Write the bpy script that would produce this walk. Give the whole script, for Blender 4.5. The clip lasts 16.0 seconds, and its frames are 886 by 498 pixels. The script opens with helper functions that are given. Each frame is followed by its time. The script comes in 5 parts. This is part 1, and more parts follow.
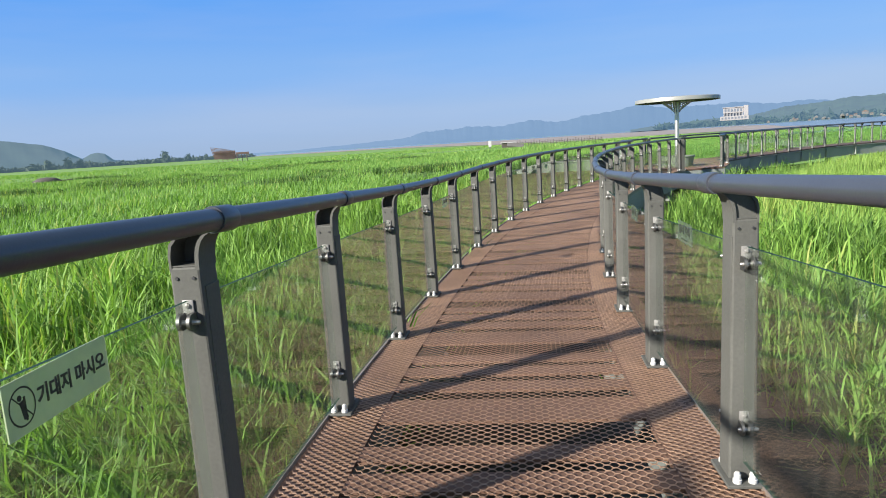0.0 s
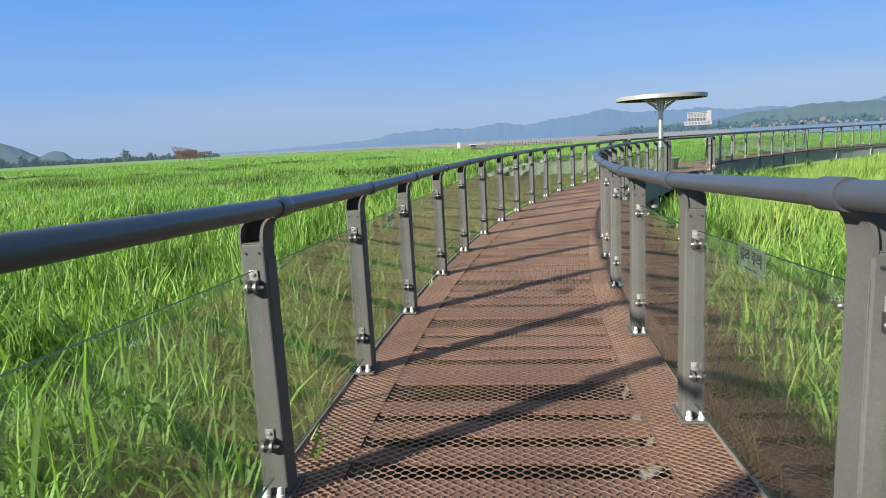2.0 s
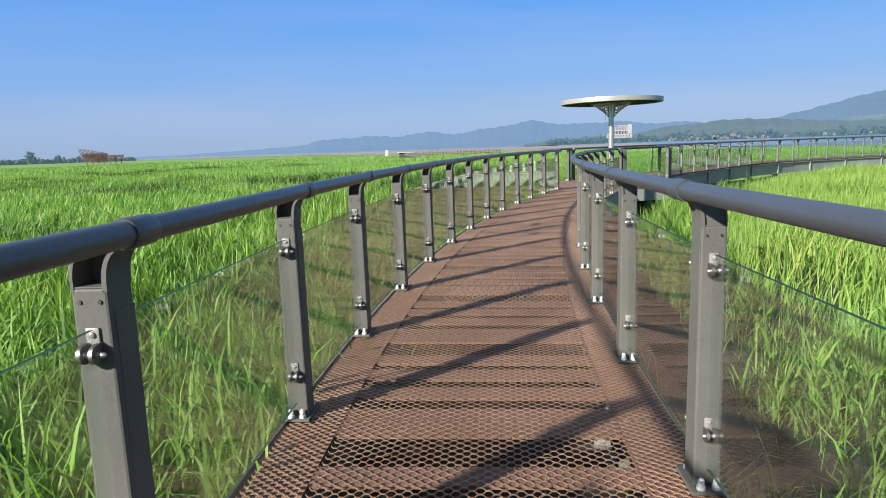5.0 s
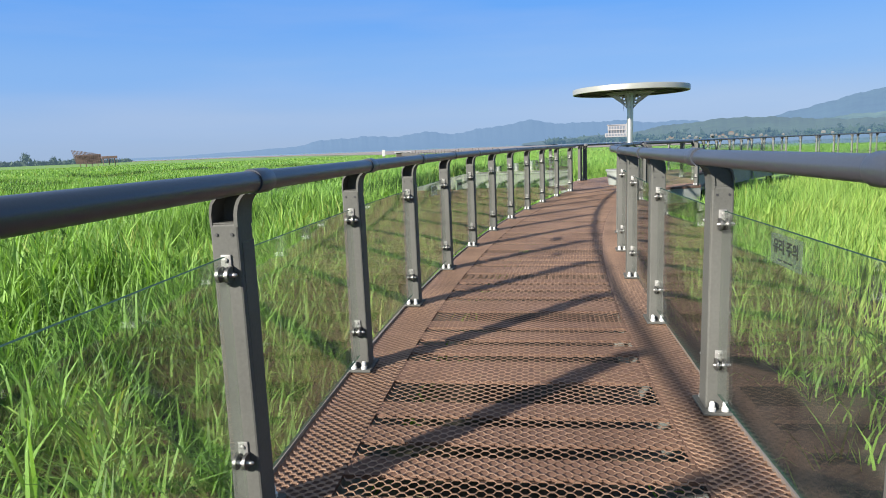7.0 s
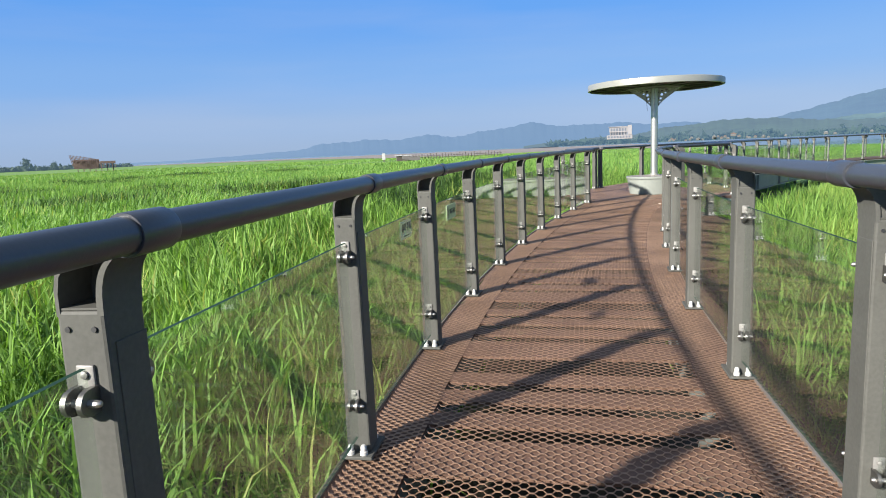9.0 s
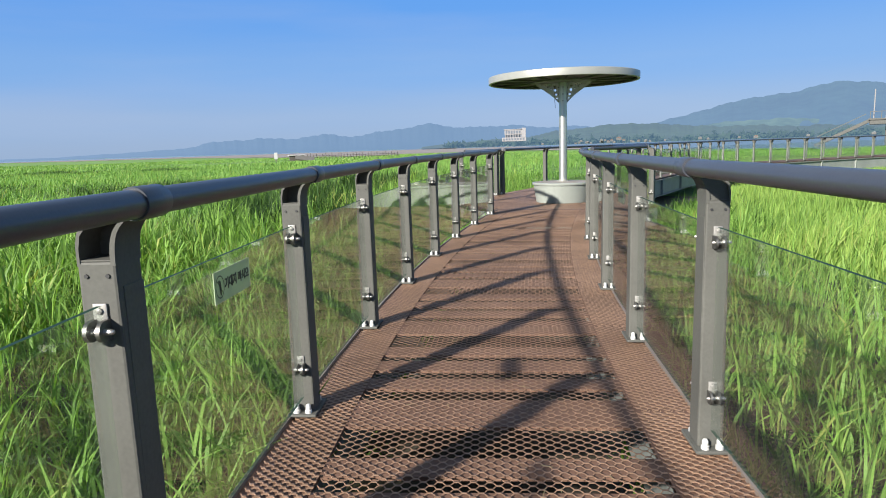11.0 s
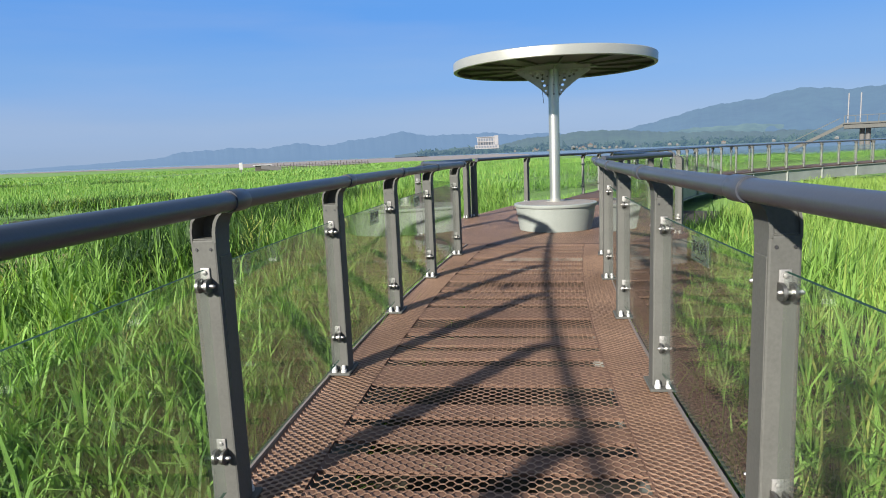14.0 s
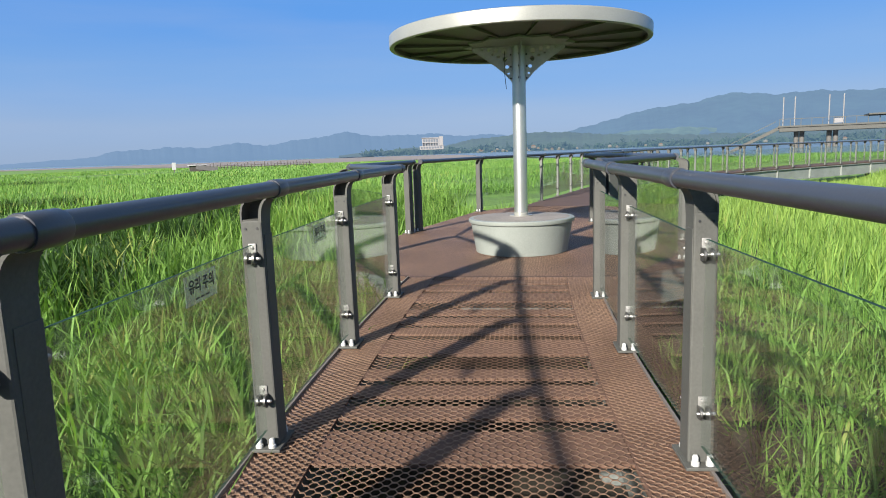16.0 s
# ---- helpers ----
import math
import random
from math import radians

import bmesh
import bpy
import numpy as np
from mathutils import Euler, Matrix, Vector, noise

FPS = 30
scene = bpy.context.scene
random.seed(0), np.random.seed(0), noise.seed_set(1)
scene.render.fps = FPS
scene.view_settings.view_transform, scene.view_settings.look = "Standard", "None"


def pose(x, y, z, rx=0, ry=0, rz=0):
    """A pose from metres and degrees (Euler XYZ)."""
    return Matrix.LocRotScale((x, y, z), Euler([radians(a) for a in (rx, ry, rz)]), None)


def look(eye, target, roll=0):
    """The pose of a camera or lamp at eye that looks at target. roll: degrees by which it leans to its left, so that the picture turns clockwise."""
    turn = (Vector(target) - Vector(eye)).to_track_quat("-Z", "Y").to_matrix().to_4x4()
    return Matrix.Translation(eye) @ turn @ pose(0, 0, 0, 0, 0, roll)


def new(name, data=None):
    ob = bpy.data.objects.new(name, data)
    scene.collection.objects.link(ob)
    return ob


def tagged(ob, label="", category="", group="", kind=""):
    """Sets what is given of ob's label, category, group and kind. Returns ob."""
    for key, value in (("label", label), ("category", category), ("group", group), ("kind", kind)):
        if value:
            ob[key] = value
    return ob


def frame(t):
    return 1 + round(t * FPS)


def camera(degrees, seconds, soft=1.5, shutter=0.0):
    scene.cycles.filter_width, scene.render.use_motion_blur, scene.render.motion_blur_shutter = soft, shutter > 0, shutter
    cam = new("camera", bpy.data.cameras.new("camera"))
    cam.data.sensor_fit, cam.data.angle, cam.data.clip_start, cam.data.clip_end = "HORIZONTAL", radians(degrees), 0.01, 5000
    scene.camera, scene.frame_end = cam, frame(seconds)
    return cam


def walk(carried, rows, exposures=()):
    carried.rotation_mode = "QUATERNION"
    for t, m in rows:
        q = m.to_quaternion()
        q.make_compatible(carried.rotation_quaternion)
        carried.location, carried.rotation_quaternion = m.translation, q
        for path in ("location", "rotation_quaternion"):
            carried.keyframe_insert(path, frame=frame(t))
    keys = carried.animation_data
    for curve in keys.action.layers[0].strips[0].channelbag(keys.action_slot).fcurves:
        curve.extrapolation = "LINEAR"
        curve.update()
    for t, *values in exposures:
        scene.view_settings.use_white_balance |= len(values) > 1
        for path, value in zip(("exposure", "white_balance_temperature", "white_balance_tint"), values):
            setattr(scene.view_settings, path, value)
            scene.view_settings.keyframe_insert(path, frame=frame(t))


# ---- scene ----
cam = camera(68.7, 16.0, soft=1.0)
PATH = [
    (0, (0.81, 1.169, 1.496), (0.724, 3.141, 1.173), -3.6),
    (0.5, (0.82, 1.742, 1.454), (0.746, 3.713, 1.127), -3.6),
    (1, (0.841, 2.351, 1.428), (0.8, 4.324, 1.104), -3.3),
    (1.5, (0.883, 2.94, 1.403), (0.869, 4.914, 1.08), -3.2),
    (2, (0.899, 3.559, 1.38), (0.91, 5.532, 1.057), -3.0),
    (2.5, (0.948, 4.153, 1.353), (1.005, 6.127, 1.037), -2.8),
    (3, (1.001, 4.763, 1.352), (1.151, 6.733, 1.041), -2.4),
    (3.5, (1.076, 5.353, 1.322), (1.273, 7.319, 1.013), -2.2),
    (4, (1.141, 5.972, 1.314), (1.358, 7.937, 1.009), -2.1),
    (4.2, (1.173, 6.208, 1.33), (1.392, 8.172, 1.022), -2.0),
    (6.3, (1.531, 8.833, 1.198), (1.772, 10.795, 0.891), -2.1),
    (6.5, (1.583, 9.069, 1.191), (1.817, 11.031, 0.883), -2.1),
    (7, (1.644, 9.659, 1.201), (1.878, 11.621, 0.893), -2.2),
    (7.5, (1.733, 10.233, 1.201), (1.966, 12.195, 0.887), -2.2),
    (8, (1.807, 10.835, 1.213), (2.043, 12.796, 0.899), -2.3),
    (8.5, (1.926, 11.389, 1.236), (2.151, 13.353, 0.931), -2.5),
    (9, (2.07, 12.005, 1.238), (2.298, 13.969, 0.939), -2.5),
    (9.5, (2.259, 12.604, 1.238), (2.568, 14.557, 0.94), -2.3),
    (9.7, (2.333, 12.854, 1.246), (2.719, 14.792, 0.94), -2.0),
    (11.8, (3.104, 15.349, 1.214), (3.67, 17.244, 0.914), -2.1),
    (12, (3.188, 15.589, 1.22), (3.767, 17.481, 0.924), -2.2),
    (12.5, (3.417, 16.135, 1.232), (4.003, 18.024, 0.937), -2.0),
    (13, (3.658, 16.702, 1.235), (4.254, 18.589, 0.943), -2.0),
    (13.5, (3.917, 17.248, 1.238), (4.52, 19.133, 0.949), -2.1),
    (14, (4.147, 17.823, 1.249), (4.755, 19.707, 0.961), -2.3),
    (14.5, (4.395, 18.386, 1.254), (5.016, 20.266, 0.968), -2.4),
    (15, (4.599, 18.962, 1.24), (5.235, 20.837, 0.952), -2.4),
    (15.5, (4.829, 19.516, 1.24), (5.501, 21.376, 0.947), -2.3),
    (16, (5.028, 20.058, 1.243), (5.793, 21.883, 0.951), -2.0),
]
walk(cam, [(t, look(eye, target, roll)) for t, eye, target, roll in PATH], [(0, 1.435), (3, 1.345), (4.5, 1.365), (8, 1.42), (9.7, 1.33), (12, 1.31), (16, 1.245)])

# ---- world, sun, exposure ----
SHADOW = Vector((1.94, 1.37, -1.125))
SUN_ELEV = math.atan2(1.125, math.hypot(1.94, 1.37))
SUN_TURN = math.atan2(-1.94, -1.37)
SKY, SUN_POWER = 0.386, 5.0
world = bpy.data.worlds.new("sky")
scene.world = world
world.use_nodes = True
wn = world.node_tree
wn.nodes.clear()
sky = wn.nodes.new("ShaderNodeTexSky")
sky.sky_type, sky.sun_disc = "NISHITA", False
sky.sun_elevation, sky.sun_rotation = SUN_ELEV, SUN_TURN
sky.air_density, sky.dust_density, sky.ozone_density = 1.0, 0.6, 2.5
dim = wn.nodes.new("ShaderNodeMix")
dim.data_type, dim.blend_type = "RGBA", "MULTIPLY"
dim.inputs["Factor"].default_value = 1.0
dim.inputs["B"].default_value = (0.10, 0.10, 0.11, 1)
wn.links.new(sky.outputs["Color"], dim.inputs["A"])
# humid summer haze: a pale band low down, clear blue above
coord = wn.nodes.new("ShaderNodeTexCoord")
axes = wn.nodes.new("ShaderNodeSeparateXYZ")
wn.links.new(coord.outputs["Generated"], axes.inputs[0])
ramp = wn.nodes.new("ShaderNodeValToRGB")
ramp.color_ramp.interpolation = "EASE"
stops = ((0.0, (0.345, 0.495, 0.75)), (0.045, (0.33, 0.50, 0.81)), (0.11, (0.23, 0.465, 0.90)), (0.21, (0.125, 0.39, 0.95)), (0.45, (0.24, 0.42, 0.76)), (1.0, (0.47, 0.52, 0.60)))
for k, (at, c) in enumerate(stops):
    e = ramp.color_ramp.elements[k] if k < 2 else ramp.color_ramp.elements.new(at)
    e.position, e.color = at, (*c, 1)
wn.links.new(axes.outputs["Z"], ramp.inputs["Fac"])
# thin high cloud, stretched level
mapn = wn.nodes.new("ShaderNodeMapping")
mapn.inputs["Scale"].default_value = (1.2, 1.2, 9.0)
wn.links.new(coord.outputs["Generated"], mapn.inputs["Vector"])
veil = wn.nodes.new("ShaderNodeTexNoise")
veil.inputs["Scale"].default_value, veil.inputs["Detail"].default_value = 1.6, 5.0
wn.links.new(mapn.outputs[0], veil.inputs["Vector"])
vr = wn.nodes.new("ShaderNodeMapRange")
vr.inputs["From Min"].default_value, vr.inputs["From Max"].default_value = 0.45, 0.75
vr.inputs["To Max"].default_value = 0.22
wn.links.new(veil.outputs["Fac"], vr.inputs["Value"])
cloud = wn.nodes.new("ShaderNodeMix")
cloud.data_type = "RGBA"
cloud.inputs["B"].default_value = (0.52, 0.60, 0.80, 1)
wn.links.new(vr.outputs[0], cloud.inputs["Factor"])
wn.links.new(ramp.outputs["Color"], cloud.inputs["A"])
both = wn.nodes.new("ShaderNodeMix")
both.data_type = "RGBA"
both.inputs["Factor"].default_value = 0.85
wn.links.new(dim.outputs["Result"], both.inputs["A"])
wn.links.new(cloud.outputs["Result"], both.inputs["B"])
bgn = wn.nodes.new("ShaderNodeBackground")
bgn.inputs["Strength"].default_value = SKY
won = wn.nodes.new("ShaderNodeOutputWorld")
wn.links.new(both.outputs["Result"], bgn.inputs["Color"])
wn.links.new(bgn.outputs[0], won.inputs["Surface"])

sun_data = bpy.data.lights.new("sun", "SUN")
sun_data.energy, sun_data.angle, sun_data.color = SUN_POWER, radians(1.5), (1.0, 0.945, 0.86)
sun = new("sun", sun_data)
sun.matrix_world = look((-30, -20, 30), Vector((-30, -20, 30)) + SHADOW)


# ---- materials ----
def shader(name, colour, rough=0.6, metal=0.0, vary=0.25, scale=6.0, fine=60.0, bump=0.15, island=0.0, object_vary=0.0, haze_glow=None, spec=0.5, stain=None):
    """A surface with stains at one scale, grain at a second, and fine relief."""
    m = bpy.data.materials.new(name)
    m.use_nodes = True
    nt = m.node_tree
    bsdf = nt.nodes["Principled BSDF"]
    bsdf.inputs["Roughness"].default_value = rough
    bsdf.inputs["Metallic"].default_value = metal
    bsdf.inputs["Specular IOR Level"].default_value = spec
    geo = nt.nodes.new("ShaderNodeNewGeometry")

    def noise_at(s, detail):
        n = nt.nodes.new("ShaderNodeTexNoise")
        n.inputs["Scale"].default_value, n.inputs["Detail"].default_value = s, detail
        nt.links.new(geo.outputs["Position"], n.inputs["Vector"])
        return n

    big, small = noise_at(scale, 4.0), noise_at(fine, 3.0)
    add = nt.nodes.new("ShaderNodeMath")
    add.operation = "ADD"
    nt.links.new(big.outputs["Fac"], add.inputs[0])
    nt.links.new(small.outputs["Fac"], add.inputs[1])
    last = add.outputs[0]
    low, high = 0.6, 1.4
    if island or object_vary:
        if island:
            src = geo.outputs["Random Per Island"]
        else:
            src = nt.nodes.new("ShaderNodeObjectInfo").outputs["Random"]
        mul = nt.nodes.new("ShaderNodeMath")
        mul.operation = "MULTIPLY_ADD"
        k = island or object_vary
        mul.inputs[1].default_value = k
        nt.links.new(src, mul.inputs[0])
        nt.links.new(last, mul.inputs[2])
        last = mul.outputs[0]
        high += k
    rng = nt.nodes.new("ShaderNodeMapRange")
    rng.inputs["From Min"].default_value, rng.inputs["From Max"].default_value = low, high
    nt.links.new(last, rng.inputs["Value"])
    mix = nt.nodes.new("ShaderNodeMix")
    mix.data_type = "RGBA"
    c2 = stain or tuple(min(1, c * (1 + vary)) for c in colour)
    c1 = tuple(c * (1 - vary) for c in colour)
    mix.inputs["A"].default_value, mix.inputs["B"].default_value = (*c1, 1), (*c2, 1)
    nt.links.new(rng.outputs[0], mix.inputs["Factor"])
    nt.links.new(mix.outputs["Result"], bsdf.inputs["Base Color"])
    if bump:
        bp = nt.nodes.new("ShaderNodeBump")
        bp.inputs["Strength"].default_value, bp.inputs["Distance"].default_value = bump, 0.01
        nt.links.new(small.outputs["Fac"], bp.inputs["Height"])
        nt.links.new(bp.outputs[0], bsdf.inputs["Normal"])
    # emission for far backdrops only, in place of distance haze
    if haze_glow:
        bsdf.inputs["Emission Color"].default_value = (*haze_glow[:3], 1)
        bsdf.inputs["Emission Strength"].default_value = haze_glow[3]
    return m


def leafy(name, dark, light, scale=0.25):
    """Leaves: colour by blade and by patch, with light passing through."""
    m = bpy.data.materials.new(name)
    m.use_nodes = True
    nt = m.node_tree
    nt.nodes.clear()
    out = nt.nodes.new("ShaderNodeOutputMaterial")
    geo = nt.nodes.new("ShaderNodeNewGeometry")
    n = nt.nodes.new("ShaderNodeTexNoise")
    n.inputs["Scale"].default_value, n.inputs["Detail"].default_value = scale, 4.0
    nt.links.new(geo.outputs["Position"], n.inputs["Vector"])
    add = nt.nodes.new("ShaderNodeMath")
    add.operation = "MULTIPLY_ADD"
    add.inputs[1].default_value = 0.7
    nt.links.new(geo.outputs["Random Per Island"], add.inputs[0])
    nt.links.new(n.outputs["Fac"], add.inputs[2])
    rng = nt.nodes.new("ShaderNodeMapRange")
    rng.inputs["From Min"].default_value, rng.inputs["From Max"].default_value = 0.38, 1.22
    nt.links.new(add.outputs[0], rng.inputs["Value"])
    ramp = nt.nodes.new("ShaderNodeValToRGB")
    ramp.color_ramp.elements[0].color = (*dark, 1)
    ramp.color_ramp.elements[1].color = (*light, 1)
    e = ramp.color_ramp.elements.new(0.95)
    e.color = (*light, 1)
    ramp.color_ramp.elements[-1].color = (0.27, 0.31, 0.085, 1)
    nt.links.new(rng.outputs[0], ramp.inputs["Fac"])
    bsdf = nt.nodes.new("ShaderNodeBsdfPrincipled")
    bsdf.inputs["Roughness"].default_value = 0.55
    bsdf.inputs["Specular IOR Level"].default_value = 0.22
    nt.links.new(ramp.outputs["Color"], bsdf.inputs["Base Color"])
    tr = nt.nodes.new("ShaderNodeBsdfTranslucent")
    hue = nt.nodes.new("ShaderNodeMix")
    hue.data_type, hue.blend_type = "RGBA", "MULTIPLY"
    hue.inputs["Factor"].default_value = 1.0
    hue.inputs["B"].default_value = (1.15, 1.25, 0.55, 1)
    nt.links.new(ramp.outputs["Color"], hue.inputs["A"])
    nt.links.new(hue.outputs["Result"], tr.inputs["Color"])
    mx = nt.nodes.new("ShaderNodeMixShader")
    mx.inputs["Fac"].default_value = 0.38
    nt.links.new(bsdf.outputs[0], mx.inputs[1])
    nt.links.new(tr.outputs[0], mx.inputs[2])
    nt.links.new(mx.outputs[0], out.inputs["Surface"])
    return m


def pane(name, tint):
    """Clear safety glass: tinted, with reflections that grow at grazing angles."""
    m = bpy.data.materials.new(name)
    m.use_nodes = True
    nt = m.node_tree
    nt.nodes.clear()
    out = nt.nodes.new("ShaderNodeOutputMaterial")
    clear = nt.nodes.new("ShaderNodeBsdfTransparent")
    clear.inputs["Color"].default_value = (*tint, 1)
    gloss = nt.nodes.new("ShaderNodeBsdfGlossy")
    gloss.inputs["Roughness"].default_value = 0.015
    lw = nt.nodes.new("ShaderNodeLayerWeight")
    lw.inputs["Blend"].default_value = 0.5
    p = nt.nodes.new("ShaderNodeMath")
    p.operation = "POWER"
    p.inputs[1].default_value = 3.6
    nt.links.new(lw.outputs["Facing"], p.inputs[0])
    s = nt.nodes.new("ShaderNodeMath")
    s.operation = "MULTIPLY_ADD"
    s.inputs[1].default_value, s.inputs[2].default_value = 0.95, 0.03
    nt.links.new(p.outputs[0], s.inputs[0])
    mx = nt.nodes.new("ShaderNodeMixShader")
    nt.links.new(s.outputs[0], mx.inputs["Fac"])
    # a thin film of dust, thicker in streaks
    dust = nt.nodes.new("ShaderNodeBsdfDiffuse")
    dust.inputs["Color"].default_value = (0.62, 0.62, 0.56, 1)
    geo = nt.nodes.new("ShaderNodeNewGeometry")
    st = nt.nodes.new("ShaderNodeMapping")
    st.inputs["Scale"].default_value = (14, 14, 1.3)
    nt.links.new(geo.outputs["Position"], st.inputs["Vector"])
    sn = nt.nodes.new("ShaderNodeTexNoise")
    sn.inputs["Scale"].default_value, sn.inputs["Detail"].default_value = 1.5, 5.0
    nt.links.new(st.outputs[0], sn.inputs["Vector"])
    sr = nt.nodes.new("ShaderNodeMapRange")
    sr.inputs["From Min"].default_value, sr.inputs["From Max"].default_value = 0.3, 0.75
    sr.inputs["To Min"].default_value, sr.inputs["To Max"].default_value = 0.003, 0.018
    nt.links.new(sn.outputs["Fac"], sr.inputs["Value"])
    film_mix = nt.nodes.new("ShaderNodeMixShader")
    nt.links.new(sr.outputs[0], film_mix.inputs["Fac"])
    nt.links.new(clear.outputs[0], film_mix.inputs[1])
    nt.links.new(dust.outputs[0], film_mix.inputs[2])
    nt.links.new(film_mix.outputs[0], mx.inputs[1])
    nt.links.new(gloss.outputs[0], mx.inputs[2])
    nt.links.new(mx.outputs[0], out.inputs["Surface"])
    return m


GREY = shader("grey_paint", (0.075, 0.075, 0.06786), 0.62, 0.0, 0.16, 5, 90, 0.06, spec=0.2)
# lighter copy of the grey paint: sun on the bridge posts, put into colour
SUNLIT_GREY = shader("sunlit_grey_paint", (0.125, 0.13, 0.115), 0.55, 0.0, 0.16, 5, 90, 0.06, spec=0.3)
RAIL = shader("rail_paint", (0.038, 0.042, 0.052), 0.34, 0.0, 0.10, 4, 120, 0.03)
DARK = shader("dark_rubber", (0.02, 0.02, 0.022), 0.6, 0.0, 0.2)
STEEL = shader("stainless_steel", (0.42, 0.41, 0.39), 0.45, 1.0, 0.15, 20, 200, 0.03)
CLAMP = shader("dull_steel", (0.20, 0.195, 0.185), 0.48, 1.0, 0.2, 20, 200, 0.05)
LUG = shader("satin_steel", (0.20, 0.195, 0.185), 0.5, 0.4, 0.15, 25, 200, 0.05)
NUT = shader("galvanised_nut", (0.50, 0.50, 0.48), 0.4, 0.2, 0.1, 30, 200, 0.05)
PALE = shader("pale_grey_paint", (0.2071, 0.225, 0.2036), 0.45, 0.0, 0.12, 3, 60, 0.05)
SILVER = shader("silver_paint", (0.285, 0.285, 0.255), 0.35, 0.35, 0.10, 3, 80, 0.03)
POLE = shader("brushed_aluminium", (0.50, 0.50, 0.48), 0.36, 0.85, 0.10, 4, 140, 0.04)
# darker than the canopy's silver: the shade below it is in the colour
UNDER_SHADED = shader("shaded_canopy_underside", (0.085, 0.086, 0.072), 0.45, 0.1, 0.15, 3, 40, 0.05)
RUST = shader("brown_mesh_paint", (0.155, 0.087, 0.052), 0.5, 0.1, 0.35, 1.1, 45, 0.1, stain=(0.39, 0.243, 0.155))
RUST_DARK = shader("brown_support_paint", (0.115, 0.062, 0.040), 0.7, 0.0, 0.3, 2.5, 30, 0.15)
BEAM = shader("green_grey_beam", (0.185, 0.20, 0.185), 0.55, 0.0, 0.25, 1.5, 25, 0.1)
EDGE = shader("bare_edge_angle", (0.1714, 0.1429, 0.1214), 0.5, 0.2, 0.2, 4, 60, 0.1)
CONCRETE = shader("concrete", (0.09286, 0.08929, 0.08214), 0.85, 0.0, 0.2, 1.0, 20, 0.2)
GLASS_EDGE = shader("glass_edge", (0.015, 0.042, 0.030), 0.7, 0.0, 0.2, 3, 30, 0.0, spec=0.1)
GLASS = pane("safety_glass", (0.93, 0.965, 0.94))


def film(name, colour, clear, through_light=None):
    """Printed film: partly see-through, and lit up by light from behind it."""
    m = shader(name, colour, 0.5, 0.0, 0.06, 10, 60, 0.0)
    nt = m.node_tree
    out = nt.nodes["Material Output"]
    t = nt.nodes.new("ShaderNodeBsdfTransparent")
    mx = nt.nodes.new("ShaderNodeMixShader")
    mx.inputs["Fac"].default_value = clear
    front = nt.nodes["Principled BSDF"].outputs[0]
    if through_light:
        tl = nt.nodes.new("ShaderNodeBsdfTranslucent")
        tl.inputs["Color"].default_value = (*through_light, 1)
        half = nt.nodes.new("ShaderNodeMixShader")
        half.inputs["Fac"].default_value = 0.5
        nt.links.new(front, half.inputs[1])
        nt.links.new(tl.outputs[0], half.inputs[2])
        front = half.outputs[0]
    nt.links.new(front, mx.inputs[1])
    nt.links.new(t.outputs[0], mx.inputs[2])
    nt.links.new(mx.outputs[0], out.inputs["Surface"])
    return m


SIGN = film("sticker_film", (0.34, 0.42, 0.26), 0.35)
SIGN_GREY = film("grey_sticker_film", (0.15, 0.185, 0.14), 0.58, (0.17, 0.20, 0.17))
# brown plating, darkened in place of the shade in the mesh's holes
PLATE_DARK = shader("dark_brown_plate", (0.075, 0.043, 0.031), 0.7, 0.0, 0.3, 2.5, 30, 0.15)
INK = shader("sticker_ink", (0.01429, 0.01786, 0.01429), 0.6, 0.0, 0.1)
REED = leafy("reed_leaf", (0.050, 0.110, 0.022), (0.225, 0.385, 0.078), 0.35)
# darker leaf tone; in the reed band it stands in for shade
REED_DARK = leafy("dark_reed_leaf", (0.014, 0.038, 0.011), (0.066, 0.128, 0.030), 0.5)
REED_YOUNG = leafy("young_reed_leaf", (0.09286, 0.1714, 0.03214), (0.2643, 0.3786, 0.08214), 0.2)
REED_FAR = leafy("reed_leaf_far", (0.050, 0.125, 0.026), (0.200, 0.350, 0.078), 0.3)
FIELD = shader("reed_field", (0.08571, 0.1786, 0.02857), 0.9, 0.0, 0.30, 0.12, 2.2, 0.6, stain=(0.1429, 0.2643, 0.04286))
# mud, taken darker to carry the shade below deck and reeds
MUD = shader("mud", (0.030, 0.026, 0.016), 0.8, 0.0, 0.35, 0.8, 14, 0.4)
FLAT = shader("tidal_flat", (0.1929, 0.1679, 0.1536), 0.8, 0.0, 0.18, 0.01, 0.08, 0.0)
WATER = shader("lake_water", (0.1143, 0.1571, 0.2143), 0.12, 0.0, 0.15, 0.01, 0.06, 0.0)
# far trees and hills emit a little blue: aerial haze put into the material
TREE_FAR = shader("far_tree", (0.02143, 0.03571, 0.01786), 0.9, 0.0, 0.35, 0.3, 2, 0.0, haze_glow=(0.02143, 0.03571, 0.04643, 1.0))
HILL_FAR = shader("far_hills", (0.005, 0.009, 0.010), 1.0, 0.0, 0.15, 0.004, 0.02, 0.0, haze_glow=(0.054, 0.102, 0.178, 1.0))
HILL_MID = shader("mountain", (0.01286, 0.02429, 0.01857), 1.0, 0.0, 0.45, 0.004, 0.02, 0.0, haze_glow=(0.036, 0.074, 0.140, 1.0))
